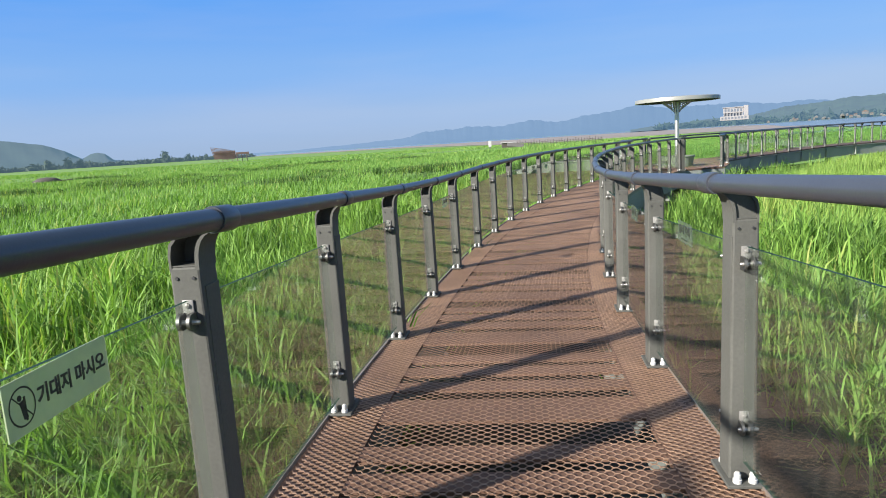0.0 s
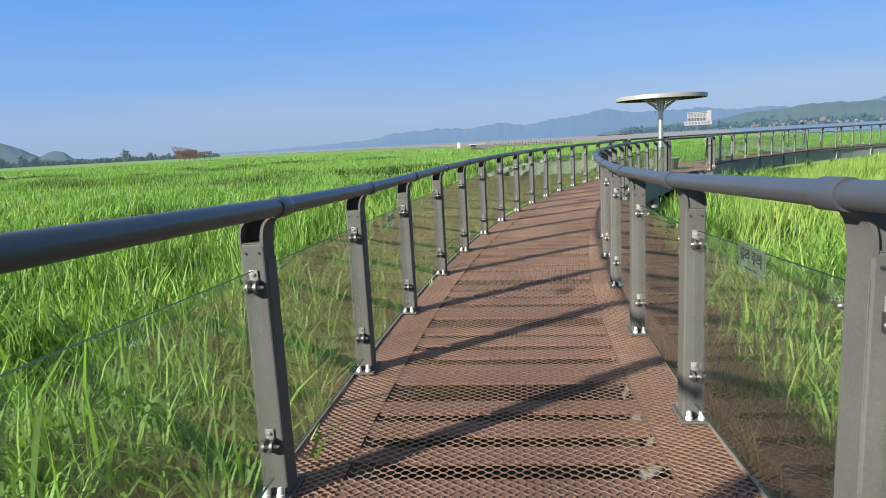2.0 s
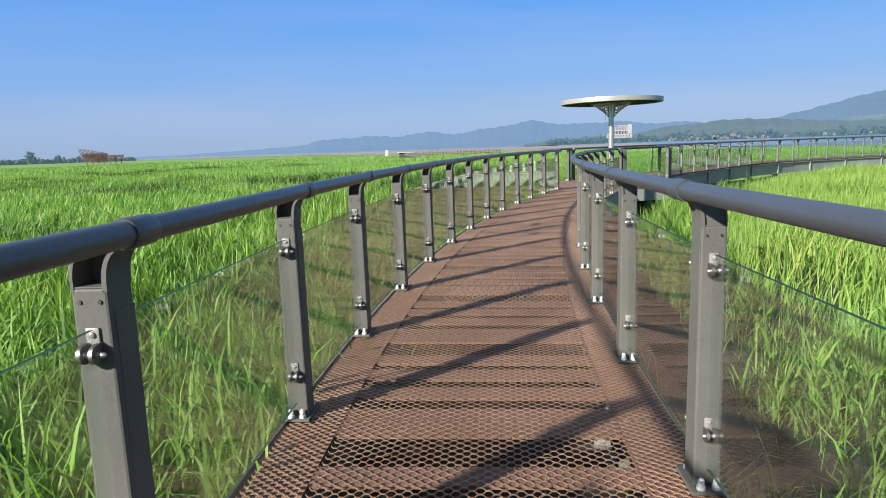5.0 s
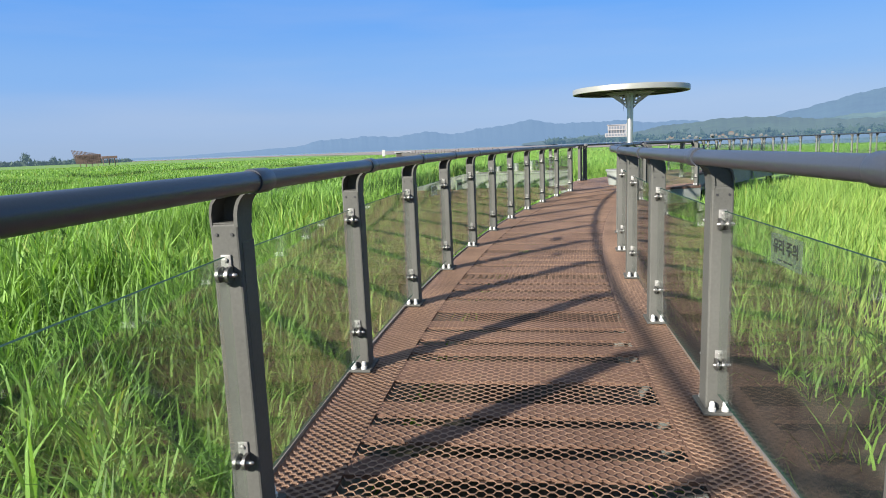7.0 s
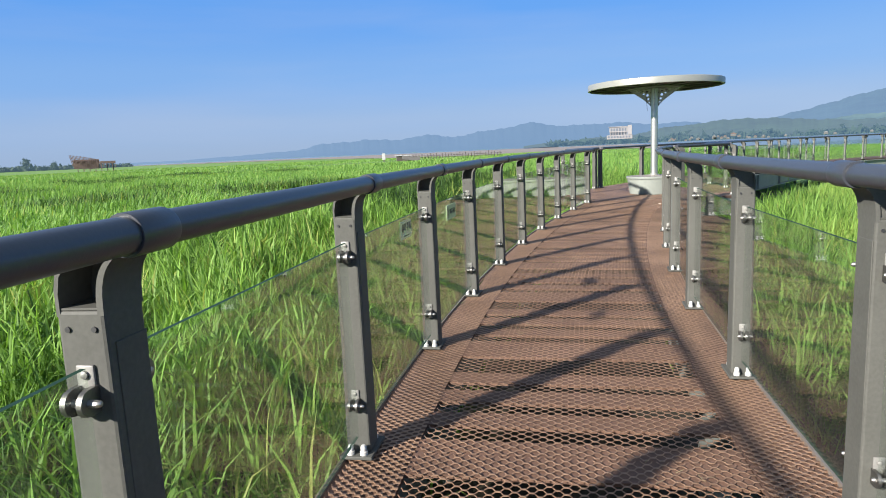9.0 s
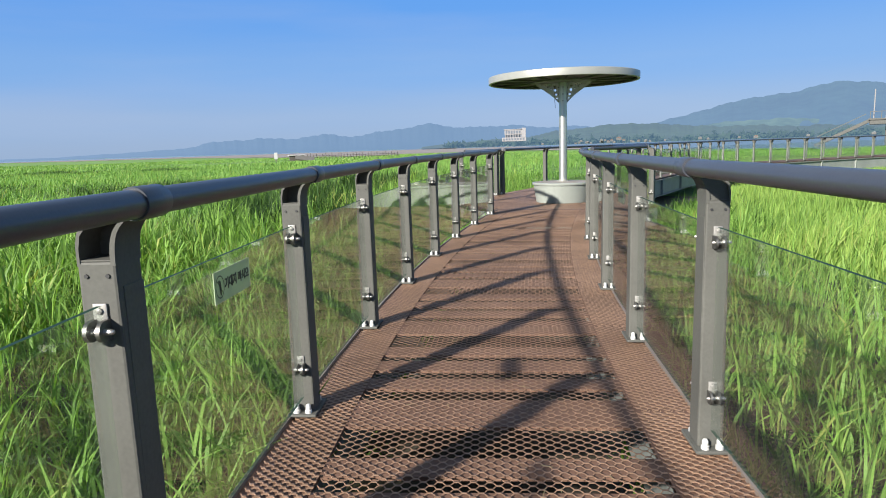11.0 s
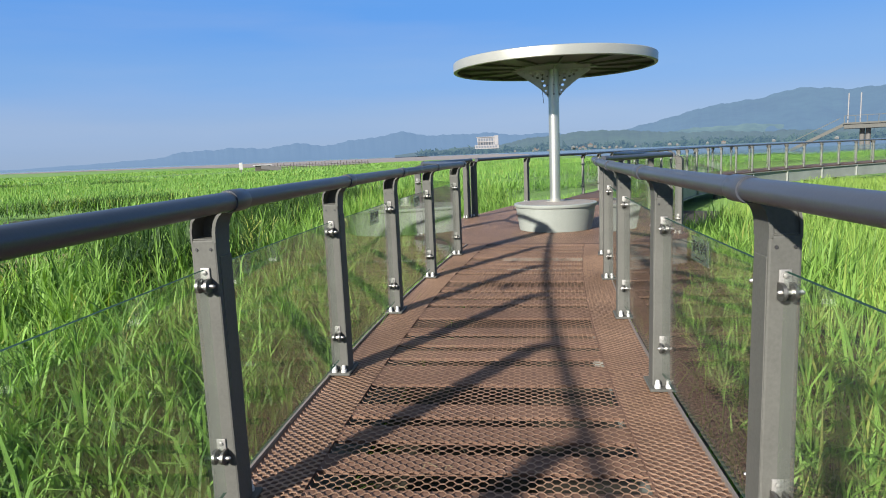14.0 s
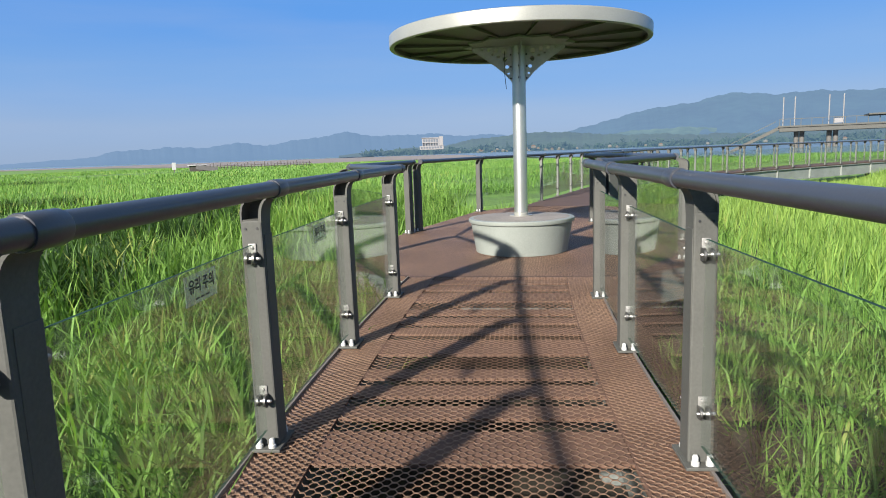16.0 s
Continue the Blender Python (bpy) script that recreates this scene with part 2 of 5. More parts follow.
HILL_NEAR = shader("wooded_hills", (0.006, 0.012, 0.007), 1.0, 0.0, 0.5, 0.006, 0.03, 0.0, haze_glow=(0.027, 0.053, 0.084, 1.0), stain=(0.022, 0.040, 0.016))
HEADLAND = shader("headland_woods", (0.006, 0.012, 0.009), 1.0, 0.0, 0.5, 0.006, 0.03, 0.0, haze_glow=(0.026, 0.054, 0.076, 1.0))
WHITE = shader("white_wall", (0.195, 0.19, 0.193), 0.7, 0.0, 0.06, 0.05, 1, 0.0)
HOUSE_WALL = shader("pale_house_wall", (0.085, 0.083, 0.082), 0.8, 0.0, 0.1, 0.05, 1, 0.0)
STRAW = shader("dry_grass", (0.2143, 0.1786, 0.09286), 0.8, 0.0, 0.3, 5, 60, 0.0, island=0.6)
# its blue emission is distance haze put into the material as well
HILL_FIELD = shader("hazy_green_slope", (0.01429, 0.02714, 0.01143), 1.0, 0.0, 0.5, 0.008, 0.03, 0.0, haze_glow=(0.036, 0.074, 0.118, 1.0), stain=(0.046, 0.066, 0.034))
WINDOW = shader("dim_window", (0.09286, 0.1071, 0.1286), 0.3, 0.0, 0.1, 0.05, 1, 0.0)
TIMBER = shader("weathered_timber", (0.1357, 0.08929, 0.07857), 0.8, 0.0, 0.3, 0.5, 8, 0.1)
NOTICE_WHITE = shader("notice_white", (0.36, 0.36, 0.36), 0.6, 0.0, 0.06, 0.5, 6, 0.0)
WEATHERED = shader("weathered_grey_wood", (0.06071, 0.05357, 0.04643), 0.85, 0.0, 0.3, 0.5, 8, 0.1)
ORANGE = shader("terracotta_roof", (0.098, 0.066, 0.058), 0.8, 0.0, 0.2, 0.05, 1, 0.0)


# ---- mesh helpers ----
def part(name, bm, material, parent=None, label="", smooth=False):
    """Links a bmesh as one mesh object, under a thing or a part."""
    me = bpy.data.meshes.new(name)
    bm.to_mesh(me)
    bm.free()
    me.materials.append(material)
    if smooth:
        me.polygons.foreach_set("use_smooth", [True] * len(me.polygons))
        me.set_sharp_from_angle(angle=radians(38))
    ob = new(name, me)
    if parent:
        ob.parent = parent
    if label:
        tagged(ob, label)
    return ob


def piece(name, mesh, parent, m=None):
    """A further object on a mesh that is there already."""
    ob = new(name, mesh)
    ob.parent = parent
    if m is not None:
        ob.matrix_local = m
    return ob


def thing(name, label, category, group="", m=None, kind=""):
    ob = tagged(new(name), label, category, group, kind)
    ob.empty_display_size = 0.1
    if m is not None:
        ob.matrix_world = m
    return ob


def raw(name, verts, faces, material, parent=None):
    """A mesh from arrays, for what has very many small faces."""
    me = bpy.data.meshes.new(name)
    verts, faces = np.asarray(verts, np.float32), np.asarray(faces, np.int32)
    k = faces.shape[1]
    me.vertices.add(len(verts))
    me.vertices.foreach_set("co", verts.ravel())
    me.loops.add(faces.size)
    me.loops.foreach_set("vertex_index", faces.ravel())
    me.polygons.add(len(faces))
    me.polygons.foreach_set("loop_start", np.arange(0, faces.size, k, dtype=np.int32))
    me.update(calc_edges=True)
    me.materials.append(material)
    ob = new(name, me)
    if parent:
        ob.parent = parent
    return ob


def box(bm, x0, x1, y0, y1, z0, z1, bevel=0.0, m=None):
    r = bmesh.ops.create_cube(bm, size=1.0)
    for v in r["verts"]:
        v.co = Vector(((x0 + x1) / 2 + v.co.x * (x1 - x0), (y0 + y1) / 2 + v.co.y * (y1 - y0), (z0 + z1) / 2 + v.co.z * (z1 - z0)))
    if bevel:
        es = list({e for v in r["verts"] for e in v.link_edges})
        g = bmesh.ops.bevel(bm, geom=es, offset=bevel, segments=2, affect="EDGES", profile=0.5)
        vs = g["verts"]
    else:
        vs = r["verts"]
    if m is not None:
        bmesh.ops.transform(bm, matrix=m, verts=list(set(vs)))
    return bm


def tube(bm, pts, r, seg=16, caps=True):
    """A round bar along points; r one radius or one for each point."""
    rings = []
    pts = [Vector(p) for p in pts]
    rs = r if isinstance(r, (list, tuple)) else [r] * len(pts)
    for i, p in enumerate(pts):
        d = (pts[min(i + 1, len(pts) - 1)] - pts[max(i - 1, 0)]).normalized()
        a = d.cross(Vector((0, 0, 1)))
        a = a.normalized() if a.length > 0.01 else Vector((1, 0, 0))
        b = a.cross(d).normalized()
        rings.append([bm.verts.new(p + rs[i] * (math.cos(2 * math.pi * k / seg) * a + math.sin(2 * math.pi * k / seg) * b)) for k in range(seg)])
    for u, v in zip(rings, rings[1:]):
        for k in range(seg):
            bm.faces.new((u[k], u[(k + 1) % seg], v[(k + 1) % seg], v[k]))
    if caps:
        bm.faces.new(rings[0])
        bm.faces.new(rings[-1][::-1])
    bmesh.ops.recalc_face_normals(bm, faces=bm.faces[:])
    return bm


def lathe(bm, profile, seg=48):
    """Turns (radius, height) pairs about the upright axis."""
    rings = []
    for r, z in profile:
        if r < 1e-5:
            rings.append([bm.verts.new((0, 0, z))])
        else:
            rings.append([bm.verts.new((r * math.cos(2 * math.pi * k / seg), r * math.sin(2 * math.pi * k / seg), z)) for k in range(seg)])
    for u, v in zip(rings, rings[1:]):
        for k in range(seg):
            j = (k + 1) % seg
            if len(u) == 1:
                bm.faces.new((u[0], v[j], v[k]))
            elif len(v) == 1:
                bm.faces.new((u[k], u[j], v[0]))
            else:
                bm.faces.new((u[k], u[j], v[j], v[k]))
    bmesh.ops.recalc_face_normals(bm, faces=bm.faces[:])
    return bm


def slab(bm, outline, z0, z1):
    """An upright prism over an outline of (x, y)."""
    low = [bm.verts.new((x, y, z0)) for x, y in outline]
    top = [bm.verts.new((x, y, z1)) for x, y in outline]
    n = len(outline)
    bm.faces.new(low[::-1])
    bm.faces.new(top)
    for i in range(n):
        bm.faces.new((low[i], low[(i + 1) % n], top[(i + 1) % n], top[i]))
    bmesh.ops.recalc_face_normals(bm, faces=bm.faces[:])
    return bm


def plate(bm, outline, y0, y1):
    """A prism over an outline of (x, z), from y0 to y1."""
    slab(bm, outline, y0, y1)
    for v in bm.verts:
        v.co = Vector((v.co.x, v.co.z, v.co.y))
    bmesh.ops.recalc_face_normals(bm, faces=bm.faces[:])
    return bm


def words(text, size, material, parent, m, name="lettering", bold=0.0):
    """Lettering as a thin mesh, made with the built-in font."""
    cu = bpy.data.curves.new(name, "FONT")
    cu.body, cu.size, cu.align_x, cu.align_y, cu.extrude, cu.offset = text, size, "CENTER", "CENTER", 0.0008, bold
    tmp = new(name, cu)
    me = bpy.data.meshes.new_from_object(tmp)
    bpy.data.objects.remove(tmp)
    me.materials.clear()
    me.materials.append(material)
    ob = new(name, me)
    ob.parent = parent
    ob.matrix_local = m
    return ob


# ---- plan ----
CX, CY, R_LEFT, R_RIGHT = 47.808, 0.762, 47.866, 46.110
RAIL_IN, RAIL_Z, RAIL_R = 0.10, 1.122, 0.0325


def deck_z(y):
    """The deck falls gently towards the bend and then runs level."""
    u = max(0.0, 9.0 - y)
    return 0.0062 * u * u if u < 4 else 0.0992 + 0.0496 * (u - 4)


def on_arc(r, deg):
    a = radians(deg)
    x, y = CX - r * math.cos(a), CY + r * math.sin(a)
    return Vector((x, y, deck_z(y)))


LEFT_AT = [4.301 + 1.7782 * i + 0.10 for i in range(-5, 16)]
# posts that stand a little off the even spacing
for i, off in ((3, 0.06), (4, 0.07), (6, 0.04), (7, 0.05), (9, 0.06), (17, 0.025)):
    LEFT_AT[i] += off
RIGHT_AT = [5.160 + 1.84 * i + 0.10 for i in range(-5, 15)]

# ---- railing parts, shared by all posts (x: towards the deck, y: along it) ----
def post_body():
    bm = box(bmesh.new(), -0.045, 0.045, -0.056, 0.056, 0.012, 0.995, 0.007)
    for v in bm.verts:
        if v.co.z < 0.05:
            v.co.x *= 1.12
    return bm


def neck_curve(n=9):
    """The inner flange's path, from the post's inner corner to the rail."""
    out = []
    for k in range(n + 1):
        s = k / n
        out.append((0.039 + 0.052 * s ** 2.6, 0.985 + 0.108 * (1 - (1 - s) ** 1.5)))
    return out


def neck_flange():
    c = neck_curve()
    outline = [(x - 0.006, z) for x, z in c] + [(x + 0.006, z) for x, z in c[::-1]]
    return plate(bmesh.new(), outline, -0.056, 0.056)


def neck_web():
    c = neck_curve()
    back = [(-0.041, 0.985), (-0.041, 1.030), (-0.035, 1.058), (-0.018, 1.080), (0.020, 1.098), (0.075, 1.104)]
    return plate(bmesh.new(), [(x - 0.004, z) for x, z in c] + back[::-1], 0.030, 0.046)


def neck_back():
    p = [(-0.044, 0.985), (-0.044, 1.030), (-0.038, 1.060), (-0.020, 1.083), (0.020, 1.100), (0.070, 1.106)]
    return plate(bmesh.new(), p + [(x + 0.007, z - 0.006) for x, z in p[::-1]], -0.056, 0.056)


def cap_plate():
    """The post's closing plate, set into its head."""
    return box(bmesh.new(), -0.043, 0.043, -0.054, 0.054, 0.9945, 0.9985, 0.001)


def cover_strip():
    """A flat cover along the post's inner side, stopping short of its foot."""
    return box(bmesh.new(), 0.0445, 0.0485, -0.036, 0.052, 0.095, 0.934, 0.0015)


def base_plate():
    return box(bmesh.new(), -0.068, 0.068, -0.105, 0.105, 0.0, 0.014, 0.003)


def nut():
    return lathe(bmesh.new(), [(0.0165, 0.014), (0.0165, 0.028), (0.0125, 0.030), (0.0125, 0.048), (0.008, 0.056), (0, 0.058)], 10)


def clamp():
    """A stainless glass clamp: a half-round cheek each side of the pane, with a through bolt."""
    bm = bmesh.new()
    for x0, x1 in ((-0.020, -0.010), (0.010, 0.020)):
        pts = [(0.0, -0.024)] + [(0.026 + 0.024 * math.cos(t), 0.024 * math.sin(t)) for t in [radians(a) for a in range(-90, 91, 30)]] + [(0.0, 0.024)]
        low = [bm.verts.new((x0, -y, z)) for y, z in pts]
        top = [bm.verts.new((x1, -y, z)) for y, z in pts]
        bm.faces.new(low)
        bm.faces.new(top[::-1])
        for i in range(len(pts)):
            j = (i + 1) % len(pts)
            bm.faces.new((low[i], low[j], top[j], top[i]))
    bmesh.ops.recalc_face_normals(bm, faces=bm.faces[:])
    return bm


def clamp_bolt():
    """The polished bolt through a clamp, with a domed head and a nut."""
    return tube(bmesh.new(), [(-0.030, -0.028, 0), (-0.026, -0.028, 0), (-0.020, -0.028, 0), (0.020, -0.028, 0), (0.032, -0.028, 0), (0.040, -0.028, 0), (0.043, -0.028, 0)], [0.004, 0.007, 0.008, 0.0075, 0.0075, 0.006, 0.003], 8)


def clamp_lug():
    """The lug by which a clamp is bolted to the post."""
    bm = box(bmesh.new(), -0.017, 0.017, -0.0055, 0.001, -0.022, 0.060, 0.003)
    tube(bm, [(0, -0.005, 0.043), (0, -0.010, 0.043), (0, -0.012, 0.043)], [0.008, 0.0075, 0.004], 8)
    return bm


def screw_dot():
    return tube(bmesh.new(), [(0, 0.0, 0), (0, -0.004, 0)], 0.0052, 8)


def sleeve(length=0.115):
    bm = bmesh.new()
    h = length / 2
    prof = [(-h, RAIL_R + 0.001), (-h, RAIL_R + 0.005), (-h + 0.004, RAIL_R + 0.0062), (h - 0.004, RAIL_R + 0.0062), (h, RAIL_R + 0.005), (h, RAIL_R + 0.001)]
    return tube(bm, [(0, y, 0) for y, r in prof], [r for y, r in prof], 24, False)


PROTO = {}


def proto(name, bm, material, smooth=False):
    """Keeps a mesh for sharing."""
    me = bpy.data.meshes.new(name)
    bm.to_mesh(me)
    bm.free()
    me.materials.append(material)
    if smooth:
        me.polygons.foreach_set("use_smooth", [True] * len(me.polygons))
        me.set_sharp_from_angle(angle=radians(40))
    PROTO[name] = me


proto("post", post_body(), GREY)
proto("neck_flange", neck_flange(), GREY, True)
proto("neck_web", neck_web(), GREY)
proto("neck_back", neck_back(), GREY, True)
proto("base_plate", base_plate(), GREY)
proto("nut", nut(), NUT, True)
proto("slim_post", box(bmesh.new(), -0.030, 0.030, -0.036, 0.036, 0.012, 0.995, 0.005), SUNLIT_GREY)
proto("cap_plate", cap_plate(), GREY)
proto("cover_strip", cover_strip(), GREY)
proto("clamp", clamp(), CLAMP, True)
proto("bolt", clamp_bolt(), STEEL, True)
proto("lug", clamp_lug(), LUG, True)
proto("screw", screw_dot(), DARK)
proto("sleeve", sleeve(), RAIL, True)


def make_post(parent, pos, inward, fine=True, ahead=True, behind=True):
    """One railing post; inward is the bearing of the deck's side, in degrees from x."""
    m = pose(pos.x, pos.y, pos.z, 0, 0, inward)
    p = piece("post", PROTO["post" if fine else "slim_post"], parent, m)
    for n in ("neck_flange", "neck_web", "neck_back", "base_plate", "cap_plate", "cover_strip"):
        if fine or n[0] == "n" or n[0] == "b":
            piece(n, PROTO[n], p)
    for sx in (-1, 1):
        for sy in (-1, 1):
            if fine:
                piece("nut", PROTO["nut"], p, pose(0.028 * sx, 0.080 * sy, 0, 0, 0, 17 * sx + 29 * sy))
    for z in (0.84, 0.225):
        for there, m in ((behind, pose(0, -0.057, z)), (ahead, pose(0, 0.057, z, 0, 0, 180))):
            if there:
                c = piece("clamp", PROTO["clamp"], p, m)
                if fine:
                    piece("bolt", PROTO["bolt"], c)
                    piece("lug", PROTO["lug"], c)
    if fine:
        for sy in (-1, 1):
            for sx in (-0.025, 0.025):
                piece("screw", PROTO["screw"], p, pose(sx, 0.0555 * sy, 0.962, 0, 0, 0 if sy < 0 else 180))
    return p


def aim(a, b):
    """The pose at a, with y towards b and z as upright as it can be."""
    d = (b - a).normalized()
    x = d.cross(Vector((0, 0, 1))).normalized()
    z = x.cross(d)
    return Matrix(((x.x, d.x, z.x, a.x), (x.y, d.y, z.y, a.y), (x.z, d.z, z.z, a.z), (0, 0, 0, 1)))


def make_railing(label, posts, glazed, fine=True, group="boardwalk railings", joint=True):
    """posts: (place, inward bearing); glazed: the bays with a pane. Returns the railing and its panes."""
    ob = thing("railing", label, "railing", group)
    tops, panes = [], {}
    for i, (p, a) in enumerate(posts):
        make_post(ob, p, a, fine, ahead=i in glazed, behind=i - 1 in glazed)
        r = radians(a)
        tops.append(p + Vector((math.cos(r) * RAIL_IN, math.sin(r) * RAIL_IN, RAIL_Z)))
    for i in range(len(posts) - 1):
        a, b = tops[i], tops[i + 1]
        n = (b - a).length
        key = "rail%.3f" % n
        if key not in PROTO:
            proto(key, tube(bmesh.new(), [(0, 0, 0), (0, n * 0.5, 0), (0, n, 0)], RAIL_R, 24), RAIL, True)
        piece("handrail", PROTO[key], ob, aim(a, b))
        if i in glazed:
            p, q = posts[i][0], posts[i + 1][0]
            w = math.hypot(q.x - p.x, q.y - p.y)
            sl = (q.z - p.z) / w
            key = "pane%.3f %.3f" % (w, sl)
            if key not in PROTO:
                # the pane's edges follow the deck's fall but its sides stay upright
                bm = box(bmesh.new(), -0.006, 0.006, 0.066, w - 0.066, 0.085, 0.895)
                for v in bm.verts:
                    v.co.z += sl * v.co.y
                proto(key, bm, GLASS)
                PROTO[key].materials.append(GLASS_EDGE)
                for f in PROTO[key].polygons:
                    f.material_index = 1 if abs(f.normal.z) > 0.5 else 0
            m = pose(p.x, p.y, p.z, 0, 0, math.degrees(math.atan2(q.y - p.y, q.x - p.x)) - 90)
            g = piece("glass_panel", PROTO[key], ob, m)
            g.visible_shadow = False
            panes[i] = (m, w)
    for i, t in enumerate(tops):
        o = tops[min(i + 1, len(tops) - 1)]
        q = tops[max(i - 1, 0)]
        piece("sleeve", PROTO["sleeve"], ob, Matrix.Translation(t) @ aim(q, o).to_3x3().to_4x4())
    return ob, panes


def warning_sign(pane_at, along, facing, z=0.80, backing=SIGN):
    """A long sticker at the pane's upper edge: a crossed-out figure leaning, and the words."""
    m, w = pane_at
    s = thing("warning_sticker", "pale green warning sticker with black Korean lettering on the glass", "sticker", "warning stickers")
    s.matrix_world = m @ pose(0.0105 * facing, w * along, z, 90, 0, 90 * facing) @ Matrix.Diagonal((0.78, 0.85, 1, 1))
    part("backing", box(bmesh.new(), -0.20, 0.20, -0.062, 0.062, -0.002, 0.001), backing, s)
    bm = bmesh.new()
    n = 28
    for r0, r1 in ((0.040, 0.0445),):
        for k in range(n):
            t0, t1 = 2 * math.pi * k / n, 2 * math.pi * (k + 1) / n
            v = [bm.verts.new((r * math.cos(t), r * math.sin(t), 0.0018)) for r, t in ((r0, t0), (r1, t0), (r1, t1), (r0, t1))]
            bm.faces.new(v)
    box(bm, -0.0015, 0.0015, -0.041, 0.041, 0.0012, 0.002, m=pose(0, 0, 0, 0, 0, 45))
    box(bm, -0.006, 0.008, -0.030, 0.012, 0.0012, 0.002, m=pose(0, 0, 0, 0, 0, 12))
    box(bm, 0.006, 0.012, -0.034, 0.020, 0.0012, 0.002)
    tube(bm, [(-0.006, 0.020, 0.0012), (-0.006, 0.020, 0.002)], 0.007, 10)
    bmesh.ops.transform(bm, matrix=pose(-0.145, 0, 0), verts=bm.verts[:])
    part("pictogram", bm, INK, s)
    words("기대지 마시오", 0.048, INK, s, pose(0.045, 0, 0.0018), bold=0.0012)


def glass_sign(pane_at, along, facing):
    m, w = pane_at
    s = thing("caution_sticker", "small grey caution sticker with pale Korean lettering on the glass", "sticker", "caution stickers")
    s.matrix_world = m @ pose(0.0105 * facing, w * along, 0.83, 90, 0, 90 * facing)
    part("backing", box(bmesh.new(), -0.12, 0.12, -0.05, 0.05, -0.002, 0.001), SIGN_GREY, s)
    words("유리 주의", 0.050, INK, s, pose(0, 0.008, 0.0018), bold=0.001)
    bm = bmesh.new()
    for k in range(3):
        box(bm, -0.055 + 0.04 * k, -0.025 + 0.04 * k, -0.036, -0.031, 0.0012, 0.0018)
    part("small_print", bm, INK, s)


left_posts = [(on_arc(R_LEFT, a), -a) for a in LEFT_AT]
right_posts = [(on_arc(R_RIGHT - 0.03 * min(1, max(0, (k - 13) / 2)), a), 180 - a) for k, a in enumerate(RIGHT_AT)]
rail_left, panes_l = make_railing("dark grey tubular handrail on curved posts with clamped glass panels", left_posts, set(range(len(left_posts) - 1)))
rail_right, panes_r = make_railing("grey tubular handrail on curved posts with clamped glass panels", right_posts, set(range(len(right_posts) - 1)))
for k, along in ((3, 0.57), (13, 0.46)):
    warning_sign(panes_l[k], along, 1)
warning_sign(panes_r[14], 0.44, -1, 0.85, SIGN_GREY)
for k in (7, 12, 17, 18):
    glass_sign(panes_l[k], 0.60, 1)
for k in (4, 5, 9, 15):
    glass_sign(panes_r[k], 0.50, -1)

# ---- the viewing platform's railings and the onward footbridge ----
V = Vector
L_END, R_END = left_posts[-1][0], right_posts[-1][0]
plat_left = [(L_END + V((0.02, 0.12, 0)), -25), (V((6.92, 27.55, 0)), -20), (V((8.52, 29.72, 0)), -52)]
make_railing("grey railing with glass along the widened platform edge", plat_left, {0}, True)
make_railing("plain grey handrail without glass beside the reeds", [(V((8.74, 29.90, 0)), -52), (V((11.05, 32.35, 0)), -46)], set(), True)


def spline(pts, step):
    """Points at even steps along a smooth line through pts."""
    p = [V((*q, 0)) for q in pts]
    p = [2 * p[0] - p[1]] + p + [2 * p[-1] - p[-2]]
    fine = []
    for a, b, c, d in zip(p, p[1:], p[2:], p[3:]):
        for k in range(40):
            t = k / 40
            fine.append(0.5 * (2 * b + (c - a) * t + (2 * a - 5 * b + 4 * c - d) * t * t + (3 * b - a - 3 * c + d) * t ** 3))
    out, left = [fine[0]], step
    for a, b in zip(fine, fine[1:]):
        n = (b - a).length
        while n >= left:
            a = a + (b - a) * (left / n)
            out.append(a)
            n, left = (b - a).length, step
        left -= n
    return out


BRIDGE_NEAR = [(11.75, 29.35), (13.7, 31.6), (16.2, 33.9), (20.4, 37.6), (24.8, 40.1), (31, 42.0), (38.8, 43.4), (48, 44.6), (60, 46)]
near_line = spline(BRIDGE_NEAR, 1.49)
far_line = []
for i, p in enumerate(near_line):
    d = (near_line[min(i + 1, len(near_line) - 1)] - near_line[max(i - 1, 0)]).normalized()
    far_line.append((p + V((-d.y, d.x, 0)) * 1.80, math.degrees(math.atan2(d.y, d.x))))
near_posts = [(p, far_line[i][1] + 90) for i, p in enumerate(near_line)]
far_posts = [(p, a - 90) for p, a in far_line]
make_railing("grey footbridge railing with glass panels above the steel beam", near_posts, set(range(len(near_posts) - 1)), False)
far_posts = [(V((11.12, 32.42, 0)), -46)] + far_posts[3:]
make_railing("grey footbridge railing with glass panels beyond the deck", far_posts, set(range(len(far_posts) - 1)), False)
side_posts = [(R_END + V((0.12, 0.02, 0)), 100), (V((10.2, 25.55, 0)), 130), (V((11.2, 27.6, 0)), 155), (V((11.68, 29.25, 0)), 150)]
make_railing("grey railing with glass round the platform corner", side_posts, {0, 1, 2}, True)

# ---- decks ----
IN_STRIP = 0.22


